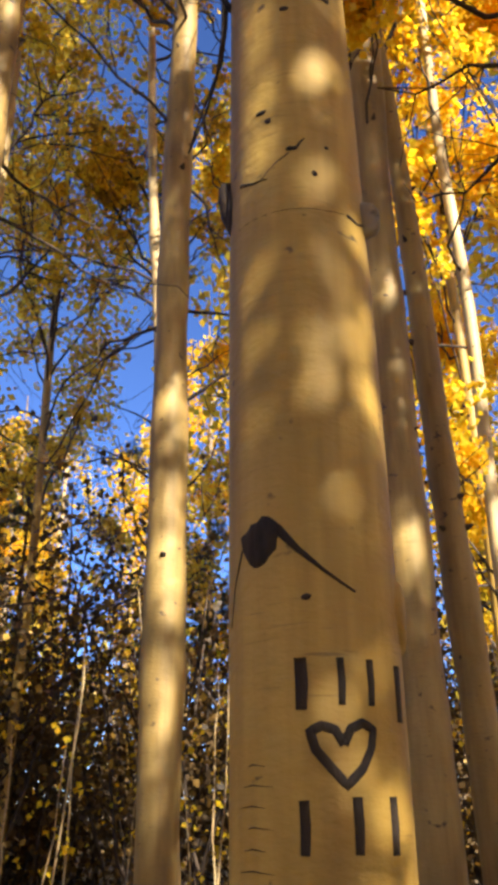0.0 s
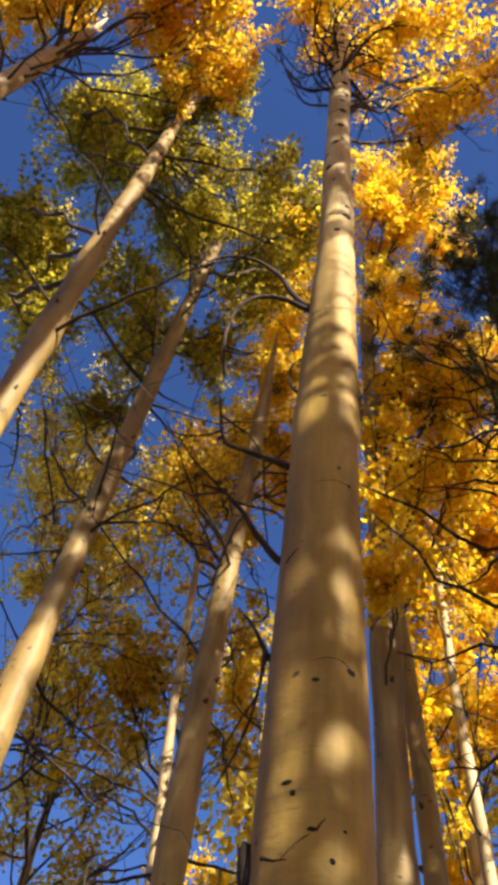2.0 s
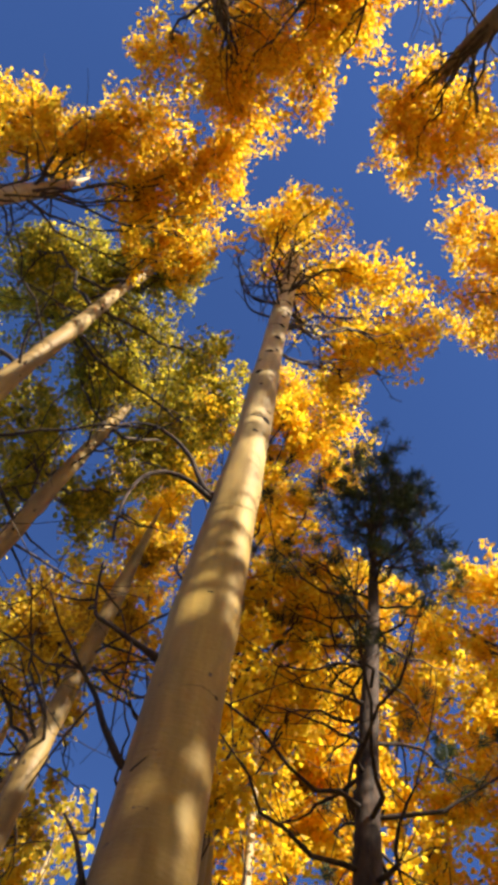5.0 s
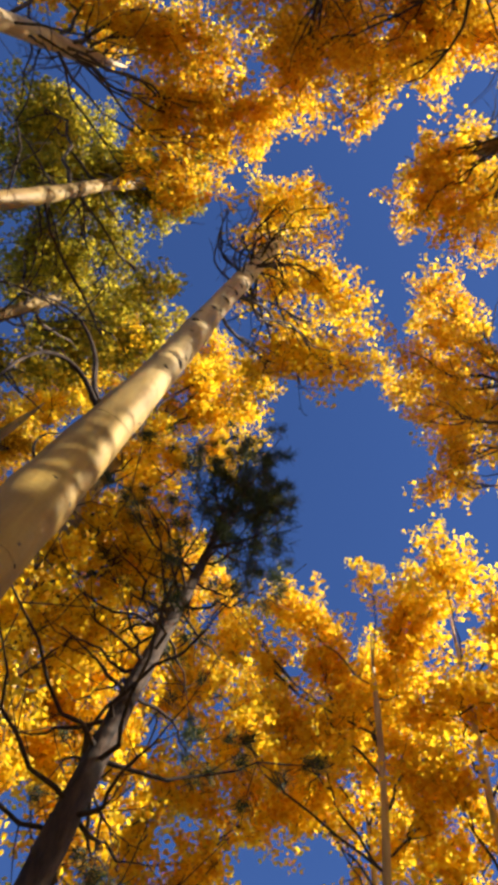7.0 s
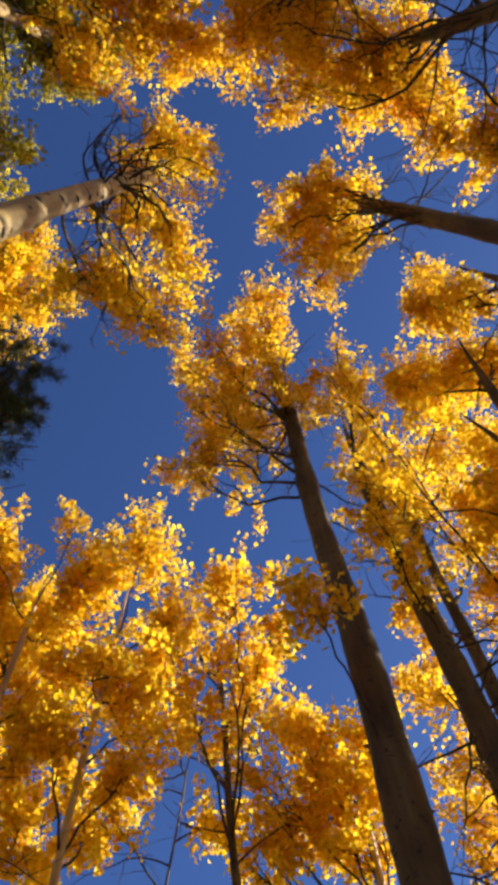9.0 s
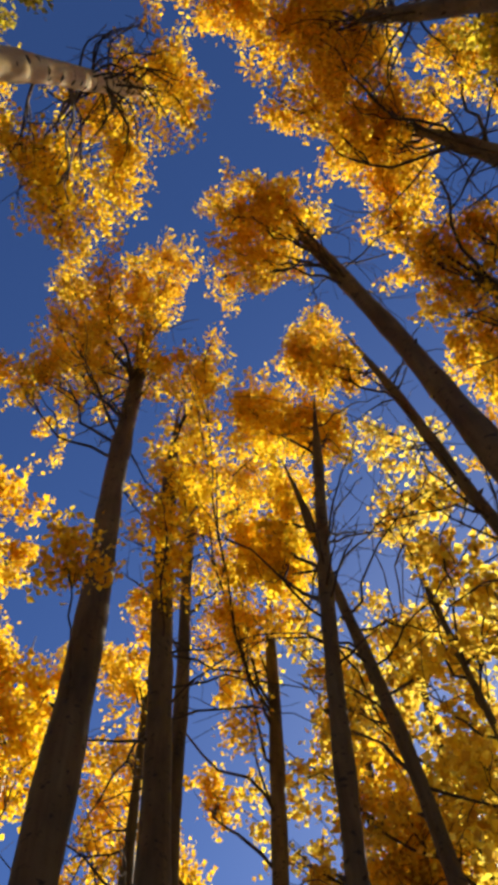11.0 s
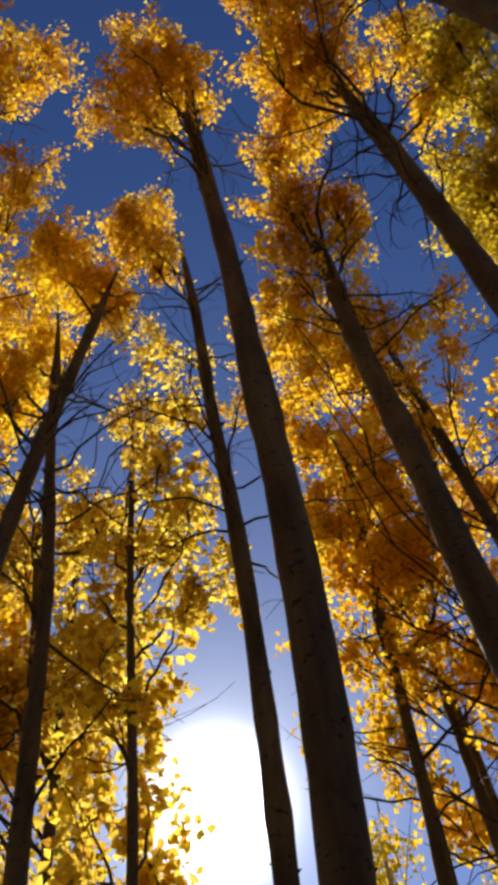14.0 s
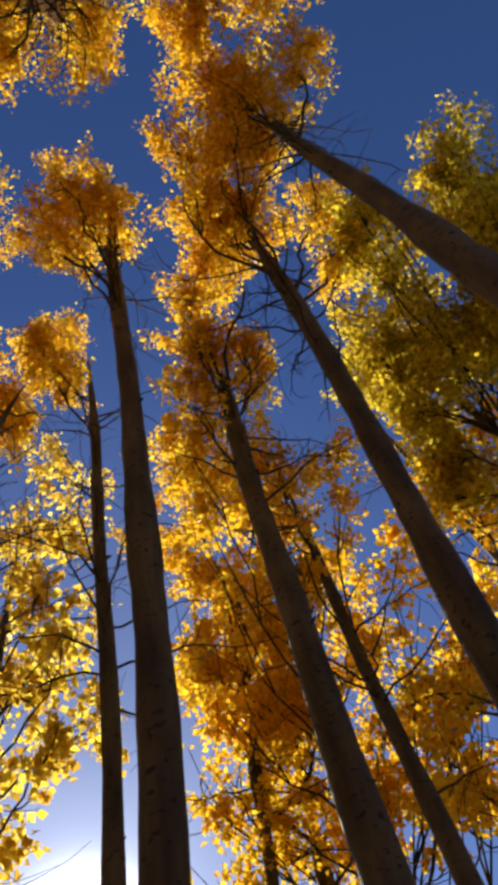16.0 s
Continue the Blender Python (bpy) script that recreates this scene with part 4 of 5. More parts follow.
aspen("thin leaning aspen with orange leaves", (-2.09, -6.42), (0.051, -0.011), 0.14, 11.5, [
    (-1.75, -5.64, 9.25, 0.46, 0),
    (-1.38, -5.73, 10.06, 0.36, 0),
    (-2.28, -5.47, 9.77, 0.41, 0),
    (-0.80, -6.32, 10.01, 0.37, 0),
    (0.02, -6.64, 6.58, 0.43, 1),
    (-0.01, -6.44, 7.35, 0.46, 1),
    (-1.96, -6.04, 10.20, 0.57, 0),
    (-1.02, -7.67, 9.00, 0.69, 0),
    (-0.27, -8.17, 8.60, 0.62, 0),
    (-0.41, -8.83, 8.20, 0.55, 0),
    (0.53, -8.61, 8.20, 0.47, 0),
], bark=BARK_SHADED, seed=47, leafy=0.75, leaf=ORANGE, dead=14, dead_z=(5, 12), leaf_size=0.092, per=0.55)
aspen("thin dark aspen stem with bare crooked limbs", (8.6, 3.07), (0.022, -0.095), 0.11, 12.5, [], bark=BARK_SHADED, seed=48, taper=0.85, dead=16, dead_z=(7, 12.5))
aspen("aspen with tawny leaves toward the sun", (5.6, -5.6), (0.0, 0.0), 0.14, 10.5, [
    (3.39, -5.28, 14.53, 0.71, 1),
    (3.29, -5.92, 13.89, 0.60, 1),
    (4.16, -5.33, 13.57, 0.68, 1),
    (6.35, -3.51, 11.12, 0.74, 0),
    (5.95, -4.15, 10.60, 0.64, 0),
    (6.66, -3.97, 9.44, 0.66, 0),
    (6.09, -4.80, 9.80, 0.54, 0),
    (6.84, -4.62, 8.14, 0.68, 1),
    (6.32, -5.31, 8.12, 0.62, 1),
    (5.87, -5.81, 7.67, 0.53, 1),
    (4.22, -5.28, 13.56, 0.75, 1),
    (7.31, -3.63, 8.73, 0.56, 0),
    (5.09, -5.86, 8.85, 0.65, 1),
    (5.79, -5.74, 7.83, 0.60, 1),
    (5.13, -6.35, 7.99, 0.55, 1),
    (3.69, -4.74, 9.20, 0.49, 0),
    (4.61, -4.73, 9.00, 0.50, 0),
    (5.97, -5.26, 8.00, 0.59, 0),
    (6.88, -5.05, 8.00, 0.54, 0),
], bark=BARK_SHADED, seed=44, leafy=0.5, leaf=PALE, dead=8, leaf_size=0.092, per=0.55)
aspen("aspen with tawny orange leaves toward the sun", (0.9, -7.6), (0.0, 0.0), 0.13, 10.5, [
    (1.83, -5.50, 13.71, 0.57, 0),
    (1.13, -5.71, 13.27, 0.55, 0),
    (0.18, -5.85, 10.30, 0.57, 0),
    (1.44, -6.66, 9.97, 0.67, 0),
    (1.79, -7.09, 8.90, 0.63, 0),
    (2.80, -7.27, 8.39, 0.55, 1),
    (2.95, -7.75, 7.71, 0.53, 1),
    (3.18, -7.11, 14.28, 0.47, 0),
    (0.29, -7.33, 11.87, 0.53, 0),
    (2.50, -7.38, 13.10, 0.59, 0),
    (-1.77, -6.67, 9.38, 0.49, 0),
    (0.21, -7.83, 10.37, 0.57, 1),
    (-0.32, -8.34, 7.87, 0.60, 1),
    (1.45, -8.69, 8.23, 0.50, 1),
    (1.78, -7.18, 11.08, 0.67, 1),
    (1.50, -7.46, 8.32, 0.54, 1),
    (2.30, -7.45, 8.09, 0.53, 1),
    (1.05, -7.75, 7.33, 0.50, 1),
    (1.39, -4.60, 11.50, 0.51, 0),
    (1.61, -5.04, 10.80, 0.38, 0),
    (2.27, -6.72, 9.30, 0.45, 0),
    (1.32, -8.50, 7.80, 0.46, 0),
    (1.18, -7.26, 8.80, 0.44, 1),
    (1.93, -7.93, 10.00, 0.67, 0),
    (2.44, -7.05, 9.80, 0.48, 0),
], bark=BARK_SHADED, seed=45, leafy=0.75, leaf=ORANGE, dead=8, leaf_size=0.092, per=0.55)


# ---- marks, scars, carving and limbs of the large aspen ----
main_trunk = [o for o in main_tree.children if o.name.startswith("trunk")][0]
main_bvh = bvhtree.BVHTree.FromPolygons([v.co.copy() for v in main_trunk.data.vertices], [tuple(p.vertices) for p in main_trunk.data.polygons])


def skin(z, deg, lift=0.0):
    """A place on the large trunk's bark, in the tree's own space: height, and angle from the carved side."""
    a = radians(deg)
    out = Vector((math.sin(a), -math.cos(a), 0))
    axis = Vector(main_stem.at(z) - main_o)
    hit = main_bvh.ray_cast(axis + out * 0.6, -out)[0]
    return np.array(hit + out * lift)


def ribbon(geo, path, widths, height):
    """A raised welt along (z, degrees) points on the bark."""
    fine, wide = [], []
    for (z0, d0), (z1, d1), w0, w1 in zip(path, path[1:], widths, widths[1:]):
        for k in range(4):
            fine.append((z0 + (z1 - z0) * k / 4, d0 + (d1 - d0) * k / 4))
            wide.append(w0 + (w1 - w0) * k / 4)
    fine.append(path[-1])
    wide.append(widths[-1])
    r = main_stem.radius(path[0][0])
    rows = []
    for i, (z, d) in enumerate(fine):
        a, b = fine[max(i - 1, 0)], fine[min(i + 1, len(fine) - 1)]
        t = np.array((b[0] - a[0], radians(b[1] - a[1]) * r))
        t /= np.linalg.norm(t) + 1e-9
        nz, nd = -t[1], t[0]
        row = []
        for s, h in ((-0.5, -0.002), (-0.32, height), (0.32, height), (0.5, -0.002)):
            row.append(skin(z + nz * s * wide[i], d + math.degrees(nd * s * wide[i] / r), h))
        rows.append(row)
    base = geo.n
    geo.v.append(np.array(rows).reshape(-1, 3))
    geo.n += len(rows) * 4
    for i in range(len(rows) - 1):
        for j in range(3):
            q = base + i * 4 + j
            geo.f.append((q, q + 1, q + 5, q + 4))
    geo.f.append((base, base + 1, base + 2, base + 3))
    e = base + len(rows) * 4 - 4
    geo.f.append((e, e + 1, e + 2, e + 3))


def blotch(z, deg, w, h, height, seed, mat=SCAR, name="branch_scar", label="", point=0.0):
    """A rounded scar with an uneven edge, proud of the bark; point draws its foot out."""
    rng = np.random.default_rng(seed)
    g = Geo()
    r = main_stem.radius(z)
    n = 18
    edge = 1 + 0.1 * np.sin(np.arange(n) * 2 * math.tau / n + rng.uniform(0, 6)) + rng.normal(size=n) * 0.075
    rows = [skin(z, deg, height)]
    for f, lift in ((0.45, height * 0.95), (0.8, height * 0.7), (1.0, -0.002)):
        for k in range(n):
            a = k * math.tau / n
            dz, dx = math.sin(a) * h * 0.5 * edge[k] * f, math.cos(a) * w * 0.5 * edge[k] * f
            if dz < 0:
                dx *= 1 - point * min(1.0, -dz / (0.5 * h))
            rows.append(skin(z + dz, deg + math.degrees(dx / r), lift))
    g.v.append(np.array(rows))
    g.n = len(rows)
    for k in range(n):
        g.f.append((0, 1 + k, 1 + (k + 1) % n))
        for q in range(2):
            a, b = 1 + q * n + k, 1 + q * n + (k + 1) % n
            g.f.append((a, a + n, b + n, b))
    return part(name, g, mat, main_tree, label)


def welt(path, widths, height=0.003, mat=SCAR, name="bark_line", label=""):
    g = Geo()
    ribbon(g, path, widths, height)
    return part(name, g, mat, main_tree, label)


# the large eye with its long brow
blotch(1.865, -39, 0.085, 0.10, 0.006, 3, label="large dark eye-shaped branch scar", point=0.5)
welt([(1.885, -26), (1.845, -12), (1.81, 4), (1.79, 16), (1.778, 25)], [0.02, 0.013, 0.007, 0.005, 0.003], 0.003)
welt([(1.86, -55), (1.80, -66), (1.74, -72)], [0.008, 0.004, 0.002], 0.001)
blotch(1.768, -7.5, 0.018, 0.012, 0.002, 4)
# small scars above
for i, (z, d, w, h) in enumerate(((2.805, -33, 0.026, 0.016), (2.775, -26, 0.018, 0.016), (2.685, -6, 0.026, 0.013), (2.62, 12, 0.015, 0.015), (2.695, 24, 0.01, 0.008),
                                  (3.10, -7.6, 0.022, 0.016), (3.155, 35, 0.032, 0.024), (4.02, 38, 0.02, 0.015), (4.62, -10, 0.03, 0.012),
                                  (6.95, -3, 0.05, 0.05), (7.5, 30, 0.04, 0.03), (8.93, -58, 0.06, 0.05), (9.3, 16, 0.05, 0.06), (10.6, 12, 0.06, 0.07),
                                  (6.3, 74, 0.05, 0.06), (11.6, 60, 0.05, 0.06), (12.4, -20, 0.05, 0.06), (8.1, -20, 0.04, 0.02), (8.4, 70, 0.05, 0.06))):
    blotch(z, d, w, h, 0.006 if z > 5 else 0.003, 20 + i)
welt([(2.682, -3), (2.70, 1), (2.712, 5)], [0.008, 0.006, 0.003], 0.001)
welt([(2.645, -58), (2.625, -42), (2.62, -28)], [0.013, 0.006, 0.002], 0.002)
welt([(2.62, -36), (2.655, -20), (2.675, -8)], [0.004, 0.006, 0.004], 0.001, STAIN)
welt([(3.165, -12), (3.18, 5), (3.18, 22), (3.165, 33)], [0.001, 0.0025, 0.0025, 0.005], 0.001, TWIG)
welt([(2.54, 41), (2.537, 55), (2.56, 70)], [0.01, 0.006, 0.006], 0.002)
welt([(2.535, -60), (2.53, -20), (2.53, 20), (2.54, 40)], [0.001, 0.0015, 0.0015, 0.001], 0.0006)
welt([(3.62, -62), (3.64, -50), (3.66, -40)], [0.012, 0.006, 0.002], 0.002)
welt([(4.0, -20), (4.02, 10), (4.02, 34)], [0.001, 0.0025, 0.003], 0.001, TWIG)
welt([(5.62, -60), (5.60, -30), (5.60, 10), (5.68, 50)], [0.012, 0.003, 0.002, 0.006], 0.0015, TWIG)
for i in range(9):
    z = 1.30 + 0.028 * i
    welt([(z, -58 + 4 * (i % 3)), (z + 0.003, -46), (z, -36 + 5 * (i % 2))], [0.001, 0.003, 0.001], 0.0006)
# rings and knots of the upper trunk
rng_ring = np.random.default_rng(15)
for i, z in enumerate((7.3, 8.5, 9.2, 9.75, 10.25, 10.9, 11.3, 11.8, 12.2, 12.7, 13.1, 13.5)):
    d = rng_ring.uniform(-60, 20)
    welt([(z, d - 25), (z - 0.03, d), (z + 0.02, d + 30), (z + 0.03, d + 55)], [0.004, 0.018, 0.014, 0.004], 0.004, TWIG)
    blotch(z - 0.02, d + rng_ring.uniform(-10, 40), 0.075, 0.075, 0.014, 120 + i)
# the grey healed stub and the broken black one
blotch(2.585, 76, 0.055, 0.09, 0.034, 5, BARK_GREY, "healed_stub", "grey healed branch stub")
blotch(1.76, 82, 0.06, 0.12, 0.012, 6, BARK, "healed_stub", "swollen bark lump")
stub = Geo()
stub.tube([skin(2.585, -88, -0.012), skin(2.625, -89, -0.002), skin(2.67, -90, 0.002), skin(2.705, -90, 0.008), skin(2.722, -91, 0.016)], [0.014, 0.022, 0.025, 0.019, 0.004], 10)
part("broken_stub", stub, SCAR, main_tree, "broken black branch stub")
blotch(2.63, -84, 0.05, 0.13, 0.008, 7)

# the carving: plain bars for the letters, and a heart
CUT = rough_bark("healed_carving", (0.014, 0.009, 0.007), (0.045, 0.028, 0.018))
for d0, d1, z0, z1 in ((-17, -8, 1.60, 1.675), (9, 15, 1.607, 1.675), (30, 36, 1.607, 1.675), (58, 66, 1.587, 1.672),
                       (-16, -9, 1.408, 1.478), (15, 23, 1.408, 1.482), (43, 51, 1.405, 1.482)):
    dm, w = (d0 + d1) / 2, radians(d1 - d0) * 0.14
    welt([(z1, dm), ((z0 + z1) / 2, dm + 0.6), (z0, dm)], [w, w * 1.05, w * 0.9], 0.003, CUT, "carved_bar", "dark healed bar-shaped carving")
heart = [(1.552, 12), (1.572, 7), (1.578, -1), (1.570, -8), (1.545, -5), (1.52, 4), (1.497, 13),
         (1.52, 24), (1.548, 31), (1.574, 33), (1.582, 25), (1.574, 17), (1.552, 12)]
welt(heart, [0.017] * len(heart), 0.003, CUT, "carved_heart", "dark heart carved in bark")


def main_limb(pts, r0, r1, seed, label="", extra=0):
    rng = np.random.default_rng(seed)
    p = np.array(pts, float)
    root = main_stem.at(p[0][2] - 0.08)
    p = np.concatenate([root[None], p]) if np.linalg.norm(root - p[0]) > 0.1 else p
    t = np.linspace(0, len(p) - 1, 5 * (len(p) - 1) + 1)
    q = np.stack([np.interp(t, np.arange(len(p)), p[:, k]) for k in range(3)], 1)
    for _ in range(3):
        q[1:-1] = (q[:-2] + 2 * q[1:-1] + q[2:]) / 4
    g = Geo()
    g.tube(q - main_o, np.linspace(r0, r1, len(q)), 8)
    limb = part("limb", g, LIMB, main_tree, label)
    for k in range(extra):
        s = q[int(rng.integers(len(q) // 3, len(q)))]
        e = s + rng.normal(size=3) * 0.22
        tw = Geo()
        tw.tube(curve_pts(s, e, rng.normal(size=3) * 0.04, 5, rng, 0.05) - main_o, np.linspace(0.006, 0.0025, 5), 5)
        part("twig", tw, TWIG, limb)


main_limb([(-0.05, 1.50, 3.70), (-0.10, 1.50, 3.78), (-0.14, 1.50, 3.84), (-0.19, 1.50, 3.95), (-0.23, 1.50, 4.00), (-0.27, 1.50, 4.06), (-0.36, 1.50, 4.09)], 0.015, 0.005, 40, "", 5)
main_limb([(-0.04, 1.50, 4.26), (-0.11, 1.50, 4.30), (-0.18, 1.50, 4.33), (-0.24, 1.50, 4.36), (-0.31, 1.50, 4.38), (-0.34, 1.50, 4.51), (-0.38, 1.50, 4.77)], 0.016, 0.005, 41, "", 5)
main_limb([(-0.04, 1.50, 5.86), (-0.14, 1.50, 5.97), (-0.24, 1.50, 6.01), (-0.33, 1.50, 5.98), (-0.40, 1.50, 5.86), (-0.43, 1.50, 5.70), (-0.44, 1.50, 5.45), (-0.42, 1.50, 5.19), (-0.39, 1.50, 4.99)], 0.020, 0.006, 42, "", 5)
main_limb([(-0.06, 1.50, 5.92), (-0.14, 1.50, 6.12), (-0.20, 1.50, 6.32), (-0.29, 1.50, 6.48), (-0.38, 1.50, 6.59), (-0.48, 1.50, 6.65), (-0.58, 1.50, 6.63), (-0.65, 1.50, 6.55), (-0.71, 1.50, 6.40)], 0.020, 0.006, 43, "", 5)
main_limb([(-0.04, 1.50, 3.26), (-0.07, 1.50, 3.33), (-0.10, 1.50, 3.40), (-0.15, 1.50, 3.46)], 0.012, 0.004, 44, "", 3)
main_limb([(-0.05, 1.50, 4.88), (-0.09, 1.50, 4.99), (-0.08, 1.50, 5.14), (-0.04, 1.50, 5.23)], 0.008, 0.004, 45, "", 0)
main_limb([(0.15, 1.42, 5.68), (0.19, 1.42, 5.80), (0.22, 1.42, 5.94)], 0.016, 0.005, 46, "", 0)

# the tangle of bare crooked limbs under the crown
rng_top = np.random.default_rng(8)
for i in range(26):
    z = rng_top.uniform(10.8, 14.2)
    a = main_stem.at(z)
    az = radians(rng_top.uniform(150, 290)) if i < 18 else radians(rng_top.uniform(-60, 100))
    ln = rng_top.uniform(0.45, 0.95)
    mid = a + ln * 0.6 * np.array((math.cos(az), math.sin(az), -0.15))
    end = a + ln * np.array((math.cos(az + 0.5), math.sin(az + 0.5), rng_top.uniform(0.1, 0.8)))
    main_limb([a, mid, end], 0.015, 0.006, 60 + i, "crooked bare branch", 6)
for i, (ex, ey, ez) in enumerate(((1.6, 1.5, 13.2), (2.0, 1.9, 12.6), (1.9, 1.2, 13.6), (1.2, 2.0, 12.4))):
    a = main_stem.at(12.4 + 0.45 * i)
    main_limb([a, (a + np.array((ex, ey, ez))) / 2 + rng_top.normal(size=3) * 0.16, (ex, ey, ez)], 0.009, 0.004, 90 + i, "long drooping branch", 7)


# ---- the pine ----
def pine(label, base, lean, dia, height, first, seed, spread=1.1, tufts=1.0, bare_low=0.72, needles_from=0.0, open_side=(1.0, 0.0)):
    rng = np.random.default_rng(seed)
    stem = Stem(base, lean, dia, height, wob=0.02, seed=seed, taper=0.8)
    o = np.array((base[0], base[1], 0.0))
    tree = tagged(new("pine_tree"), label, "tree")
    tree.location = o
    part("trunk", trunk_geo(stem, o, height, 14, rng, 0.35), PINE_BARK, tree)
    needles, twigs = Geo(), Geo()
    z = first
    while z < height - 0.1:
        u = (z - first) / (height - first)
        for _ in range(int(rng.integers(2, 5) if u < 0.4 else rng.integers(3, 6))):
            az = rng.uniform(0, 6.28)
            ln = spread * (1.1 - 0.62 * u ** 1.2) * (0.7 if z < needles_from else 1.0) * rng.uniform(0.6, 1.15)
            a = stem.at(z + rng.uniform(-0.15, 0.15))
            b = a + ln * np.array((math.cos(az), math.sin(az), 0.12 + 0.35 * u))
            pts = curve_pts(a, b, (0, 0, -0.1 * ln), 8, rng, 0.085)
            limb = Geo()
            limb.tube(pts - o, np.linspace(0.021 * (1.2 - u * 0.6), 0.005, 8), 6)
            part("limb", limb, PINE_BARK, tree)
            crowded = math.cos(az) * open_side[0] + math.sin(az) * open_side[1] < -0.1
            bare = z < needles_from or (crowded and z < needles_from + 3) or rng.uniform() < (bare_low if u < 0.55 else 0.15)
            for _k in range(int(rng.integers(4, 8)) + (1 if u > 0.55 else 0)):
                s = pts[int(rng.integers(2 if bare else 4, 8))]
                q = s + rng.normal(size=3) * (0.26 if bare else 0.2) * ln + (b - a) * 0.12 + (0, 0, 0.05)
                twigs.tube(curve_pts(s, q, (0, 0, -0.02), 4, rng, 0.04) - o, np.linspace(0.006, 0.003, 4), 4)
                if bare:
                    continue
                # a brush of long needles round the twig's end
                m = int(120 * tufts)
                dr = rng.normal(size=(m, 3)) + (q - s) / (np.linalg.norm(q - s) + 1e-6) * 0.7
                dr /= np.linalg.norm(dr, axis=1)[:, None]
                st = q - o + rng.normal(size=(m, 3)) * 0.035
                sd = np.cross(dr, rng.normal(size=(m, 3)))
                sd /= np.linalg.norm(sd, axis=1)[:, None]
                en = st + dr * rng.uniform(0.09, 0.15, m)[:, None]
                w = 0.0045
                needles.v.append(np.stack([st - sd * w, st + sd * w, en], 1).reshape(-1, 3))
                idx = needles.n + np.arange(m)[:, None] * 3 + np.arange(3)
                needles.f.extend(map(tuple, idx.tolist()))
                needles.n += m * 3
        z += rng.uniform(0.28, 0.42)
    part("needles", needles, NEEDLE, tree, smooth=False)
    part("branching", twigs, PINE_BARK, tree)["kind"] = "stuff"
    return tree


pine("dark green pine with bare lower limbs among golden aspens", (1.55, 4.05), (0.07, -0.038), 0.30, 13.5, 5.4, 51, spread=1.45, tufts=0.75, bare_low=0.35, needles_from=6.2, open_side=(0.93, -0.36))
for i, (x, y, h) in enumerate(((-3.6, 12.0, 6.5), (-5.6, 14.0, 7.5), (-2.2, 15.5, 8.0), (-7.0, 12.5, 6.0), (-1.0, 13.5, 5.5), (1.6, 16.0, 7.0), (4.5, 14.0, 6.0))):
    pine("small dark conifer in the shaded undergrowth", (x, y), (0.0, 0.0), 0.12, h, 0.6, 300 + i, 1.1, 0.4, 0.1)


# ---- the stand behind ----
def far_aspen(seed, leaf, height, crown_from, bark):
    """One tree of the stand behind, at the origin, to be copied."""
    rng = np.random.default_rng(seed)
    lobes = []
    z = crown_from
    while z < height:
        u = (z - crown_from) / (height - crown_from)
        r = 0.55 + 0.75 * math.sin(math.pi * min(1, 0.15 + 0.85 * u))
        a = rng.uniform(0, 6.28)
        d = rng.uniform(0.2, 0.9) * r
        lobes.append((d * math.cos(a), d * math.sin(a), z, r * rng.uniform(0.55, 0.85), rng.uniform() < 0.5))
        z += rng.uniform(0.55, 0.95)
    t, _, _ = aspen("tall slender golden aspen of the stand behind", (0, 0), rng.normal(size=2) * 0.012, rng.uniform(0.13, 0.2), height - 1.5,
                    lobes, leaf, bark, seed, dead=7, dead_z=(2, crown_from), leafy=0.3, seg=8, leaf_size=0.15, far=True, group="stand behind")
    return t


def stand():
    rng = np.random.default_rng(5)
    kinds = [far_aspen(100 + i, (GOLD, ORANGE, DRY, GOLD, DRY, DRY)[i], (13, 14, 12, 12.5, 13.5, 11)[i], (4, 4.5, 3, 4, 5, 2.5)[i],
                       (BARK, BARK_GREY, BARK_WHITE, BARK, BARK_WHITE, BARK)[i]) for i in range(6)]
    spots = []
    tries = 0
    while len(spots) < 125 and tries < 6000:
        tries += 1
        r = math.sqrt(rng.uniform(10.5 ** 2, 34 ** 2))
        a = rng.uniform(0, math.tau)
        x, y = r * math.sin(a), r * math.cos(a)
        if 143 < math.degrees(a) < 153:
            continue
        if all((x - p[0]) ** 2 + (y - p[1]) ** 2 > 1.9 ** 2 for p in spots):
            spots.append((x, y))
    for i, (x, y) in enumerate(spots):
        m = pose(x, y, -0.03, 0, 0, rng.uniform(0, 360)) @ Matrix.Scale(rng.uniform(0.82, 1.12), 4)
        if i < 6:
            kinds[i].matrix_basis = m
        else:
            copy_thing(kinds[i % 6], m)


stand()


# ---- undergrowth ----
def shrub(seed):
    rng = np.random.default_rng(seed)
    g, st = Geo(), Geo()
    bush = tagged(new("shrub"), "dark leafy undergrowth shrub among thin bare stems", "shrub", "undergrowth shrubs")
    for k in range(9):
        e = np.array((rng.normal() * 0.5, rng.normal() * 0.5, rng.uniform(1.0, 2.4)))
        p = curve_pts((rng.normal() * 0.15, rng.normal() * 0.15, -0.05), e, rng.normal(size=3) * 0.08, 7, rng, 0.03)
        st.tube(p, np.linspace(0.012, 0.004, 7), 5)
        for q in p[2:]:
            for _ in range(2):
                g.leaves(q + rng.normal(size=(16, 3)) * 0.24, 0.045, rng, fold=False)
    part("branching", st, TWIG, bush)["kind"] = "stuff"
    part("foliage", g, SHRUB, bush, smooth=False)["kind"] = "stuff"
    return bush


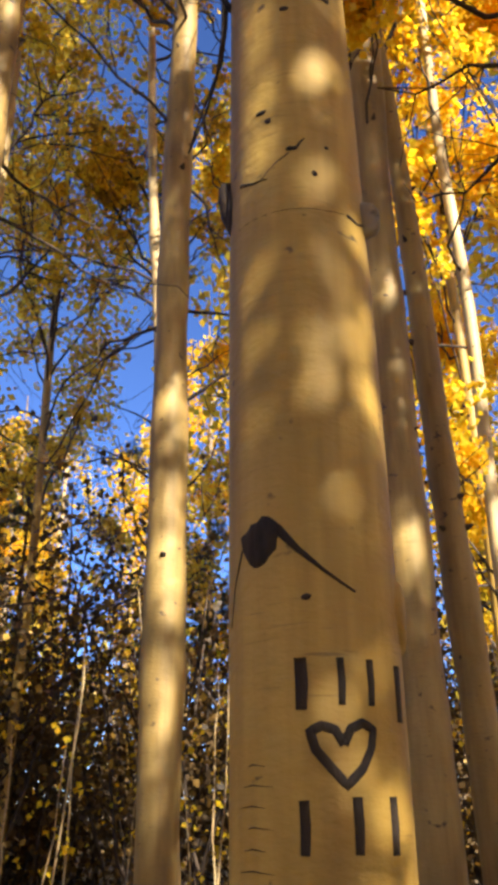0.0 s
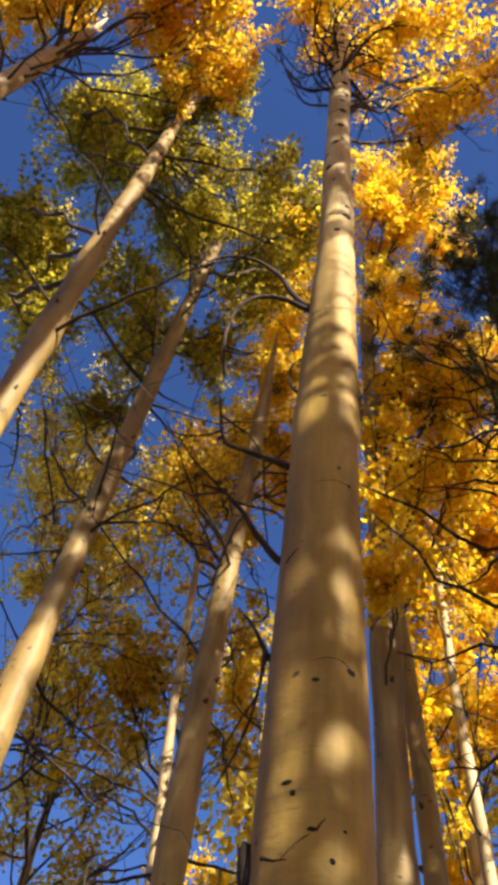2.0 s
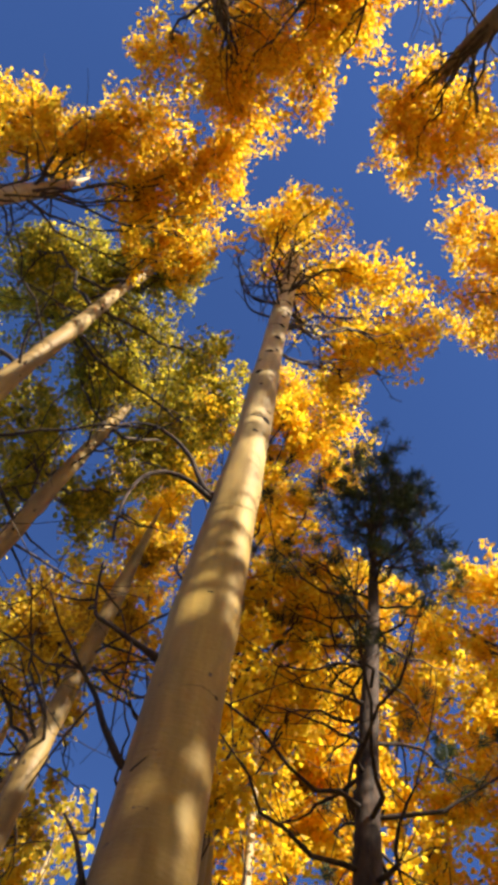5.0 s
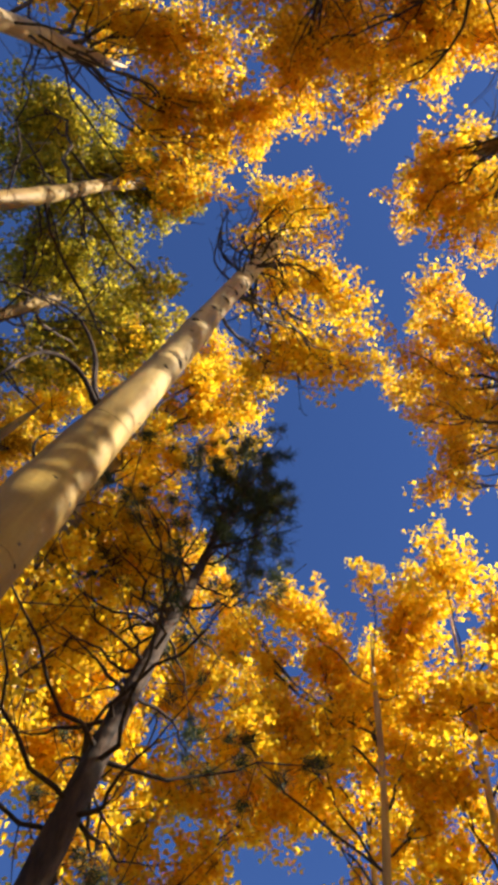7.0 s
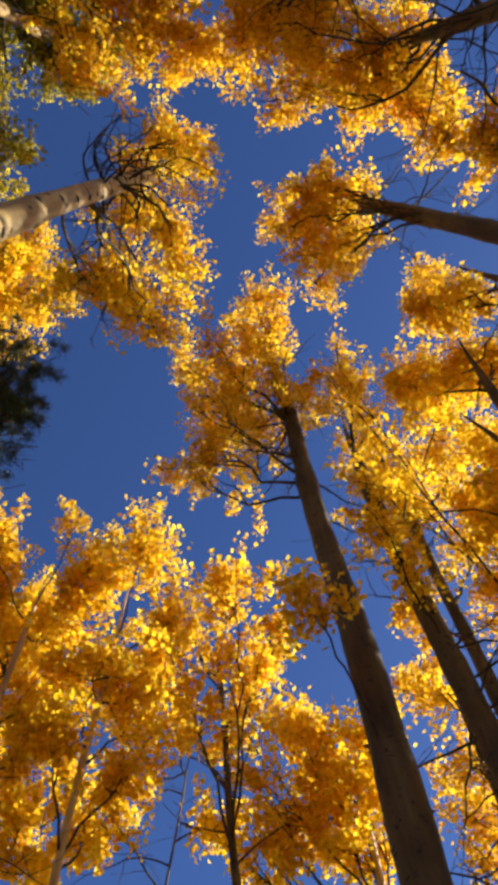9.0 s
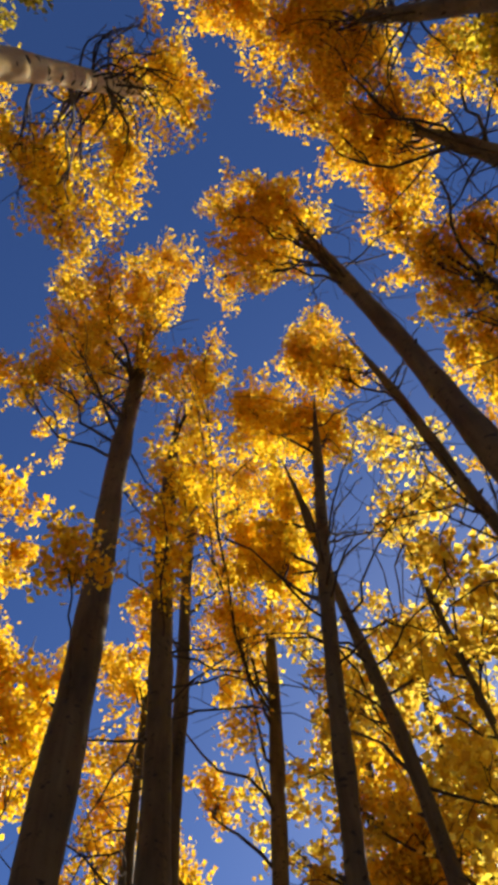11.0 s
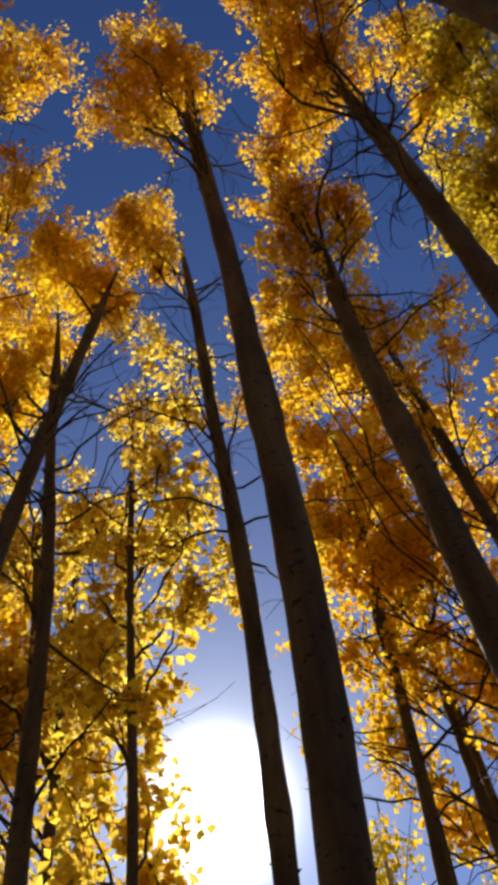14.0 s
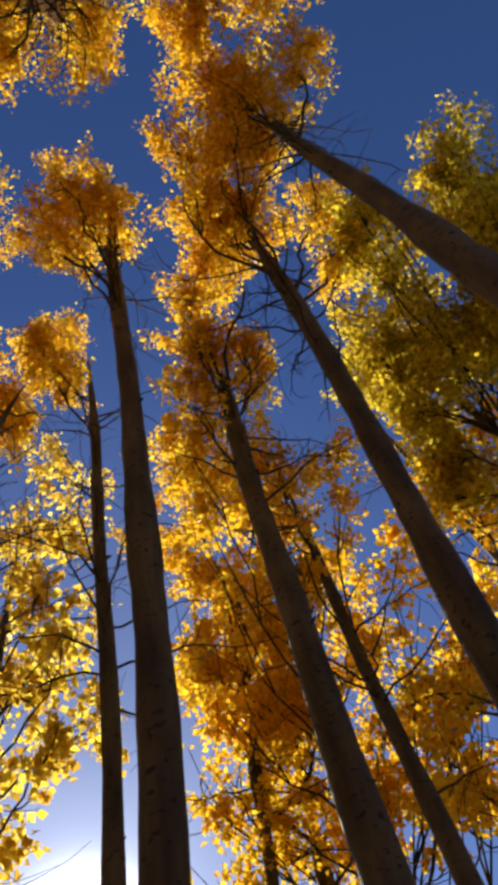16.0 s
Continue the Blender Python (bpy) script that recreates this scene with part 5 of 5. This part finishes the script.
def undergrowth():
    rng = np.random.default_rng(9)
    kinds = [shrub(200 + i) for i in range(4)]
    for i in range(105):
        r, a = math.sqrt(rng.uniform(7.5 ** 2, 26 ** 2)), rng.uniform(0, math.tau)
        if i >= 35:
            r, a = rng.uniform(8.5, 17), radians(rng.uniform(-42, 24))
        m = pose(r * math.sin(a), r * math.cos(a), -0.03, 0, 0, rng.uniform(0, 360)) @ Matrix.Scale(rng.uniform(0.7, 1.6), 4)
        if i < 4:
            kinds[i].matrix_basis = m
        else:
            copy_thing(kinds[i % 4], m)


undergrowth()


def far_woods():
    """The wood's dim edge all round, one mass of leaves."""
    rng = np.random.default_rng(12)
    for mat, n, lo, hi, label in ((SHRUB, 13000, 0.0, 5.0, "dim tangled undergrowth of the distant wood"), (DRY, 6000, 2.5, 9.0, "distant yellow-brown aspen foliage")):
        g = Geo()
        a, r = rng.uniform(0, math.tau, n), rng.uniform(27, 44, n)
        z = lo + (hi - lo) * rng.uniform(0, 1, n) ** 1.2
        g.leaves(np.stack([r * np.sin(a), r * np.cos(a), z], 1), 0.65, rng, fold=False)
        me = g.mesh("far_woods", mat, False)
        tagged(new("far_woods", me), label, "woods", "", "stuff")


far_woods()


def sapling(x, y, h, seed):
    """A thin pale stem with a few yellow leaves."""
    rng = np.random.default_rng(seed)
    t = tagged(new("sapling"), "thin pale aspen sapling with few yellow leaves", "sapling", "saplings in the undergrowth")
    t.location = (x, y, -0.03)
    p = curve_pts((0, 0, -0.05), (rng.normal() * 0.15, rng.normal() * 0.15, h), rng.normal(size=3) * 0.06, 10, rng, 0.012)
    st = Geo()
    st.tube(p, np.linspace(0.014, 0.004, 10), 6)
    part("stem", st, BARK_WHITE, t)
    g, tw = Geo(), Geo()
    for q in p[4:]:
        for _ in range(2):
            e = q + rng.normal(size=3) * (0.16, 0.16, 0.1) + (0, 0, 0.08)
            tw.tube(curve_pts(q, e, (0, 0, 0.02), 3, rng, 0.03), np.linspace(0.004, 0.002, 3), 3)
            g.leaves(e + rng.normal(size=(int(rng.integers(1, 5)), 3)) * 0.05, 0.06, rng)
    part("foliage", g, GOLD, t, smooth=False)["kind"] = "stuff"
    part("branching", tw, TWIG, t)["kind"] = "stuff"


rng_sap = np.random.default_rng(31)
for i in range(32):
    a, r = radians(rng_sap.uniform(-26, 20)), rng_sap.uniform(6.5, 9.5)
    sapling(r * math.sin(a), r * math.cos(a), rng_sap.uniform(1.6, 3.2), 400 + i)


def fallen_leaves():
    """Loose leaves on the forest floor round the camera."""
    rng = np.random.default_rng(77)
    n = 9000
    r, a = 9 * np.sqrt(rng.uniform(0, 1, n)), rng.uniform(0, math.tau, n)
    g = Geo()
    z = np.array([0.06 * noise.noise((x * 0.6, y * 0.6, 0)) - 0.035 for x, y in zip(r * np.sin(a), r * np.cos(a))])
    g.leaves(np.stack([r * np.sin(a), r * np.cos(a), z + rng.uniform(0, 0.02, n)], 1), 0.055, rng, fold=False)
    tagged(new("fallen_leaves", g.mesh("fallen_leaves", DRY, False)), "fallen yellow and brown aspen leaves", "leaves", "", "stuff")


fallen_leaves()
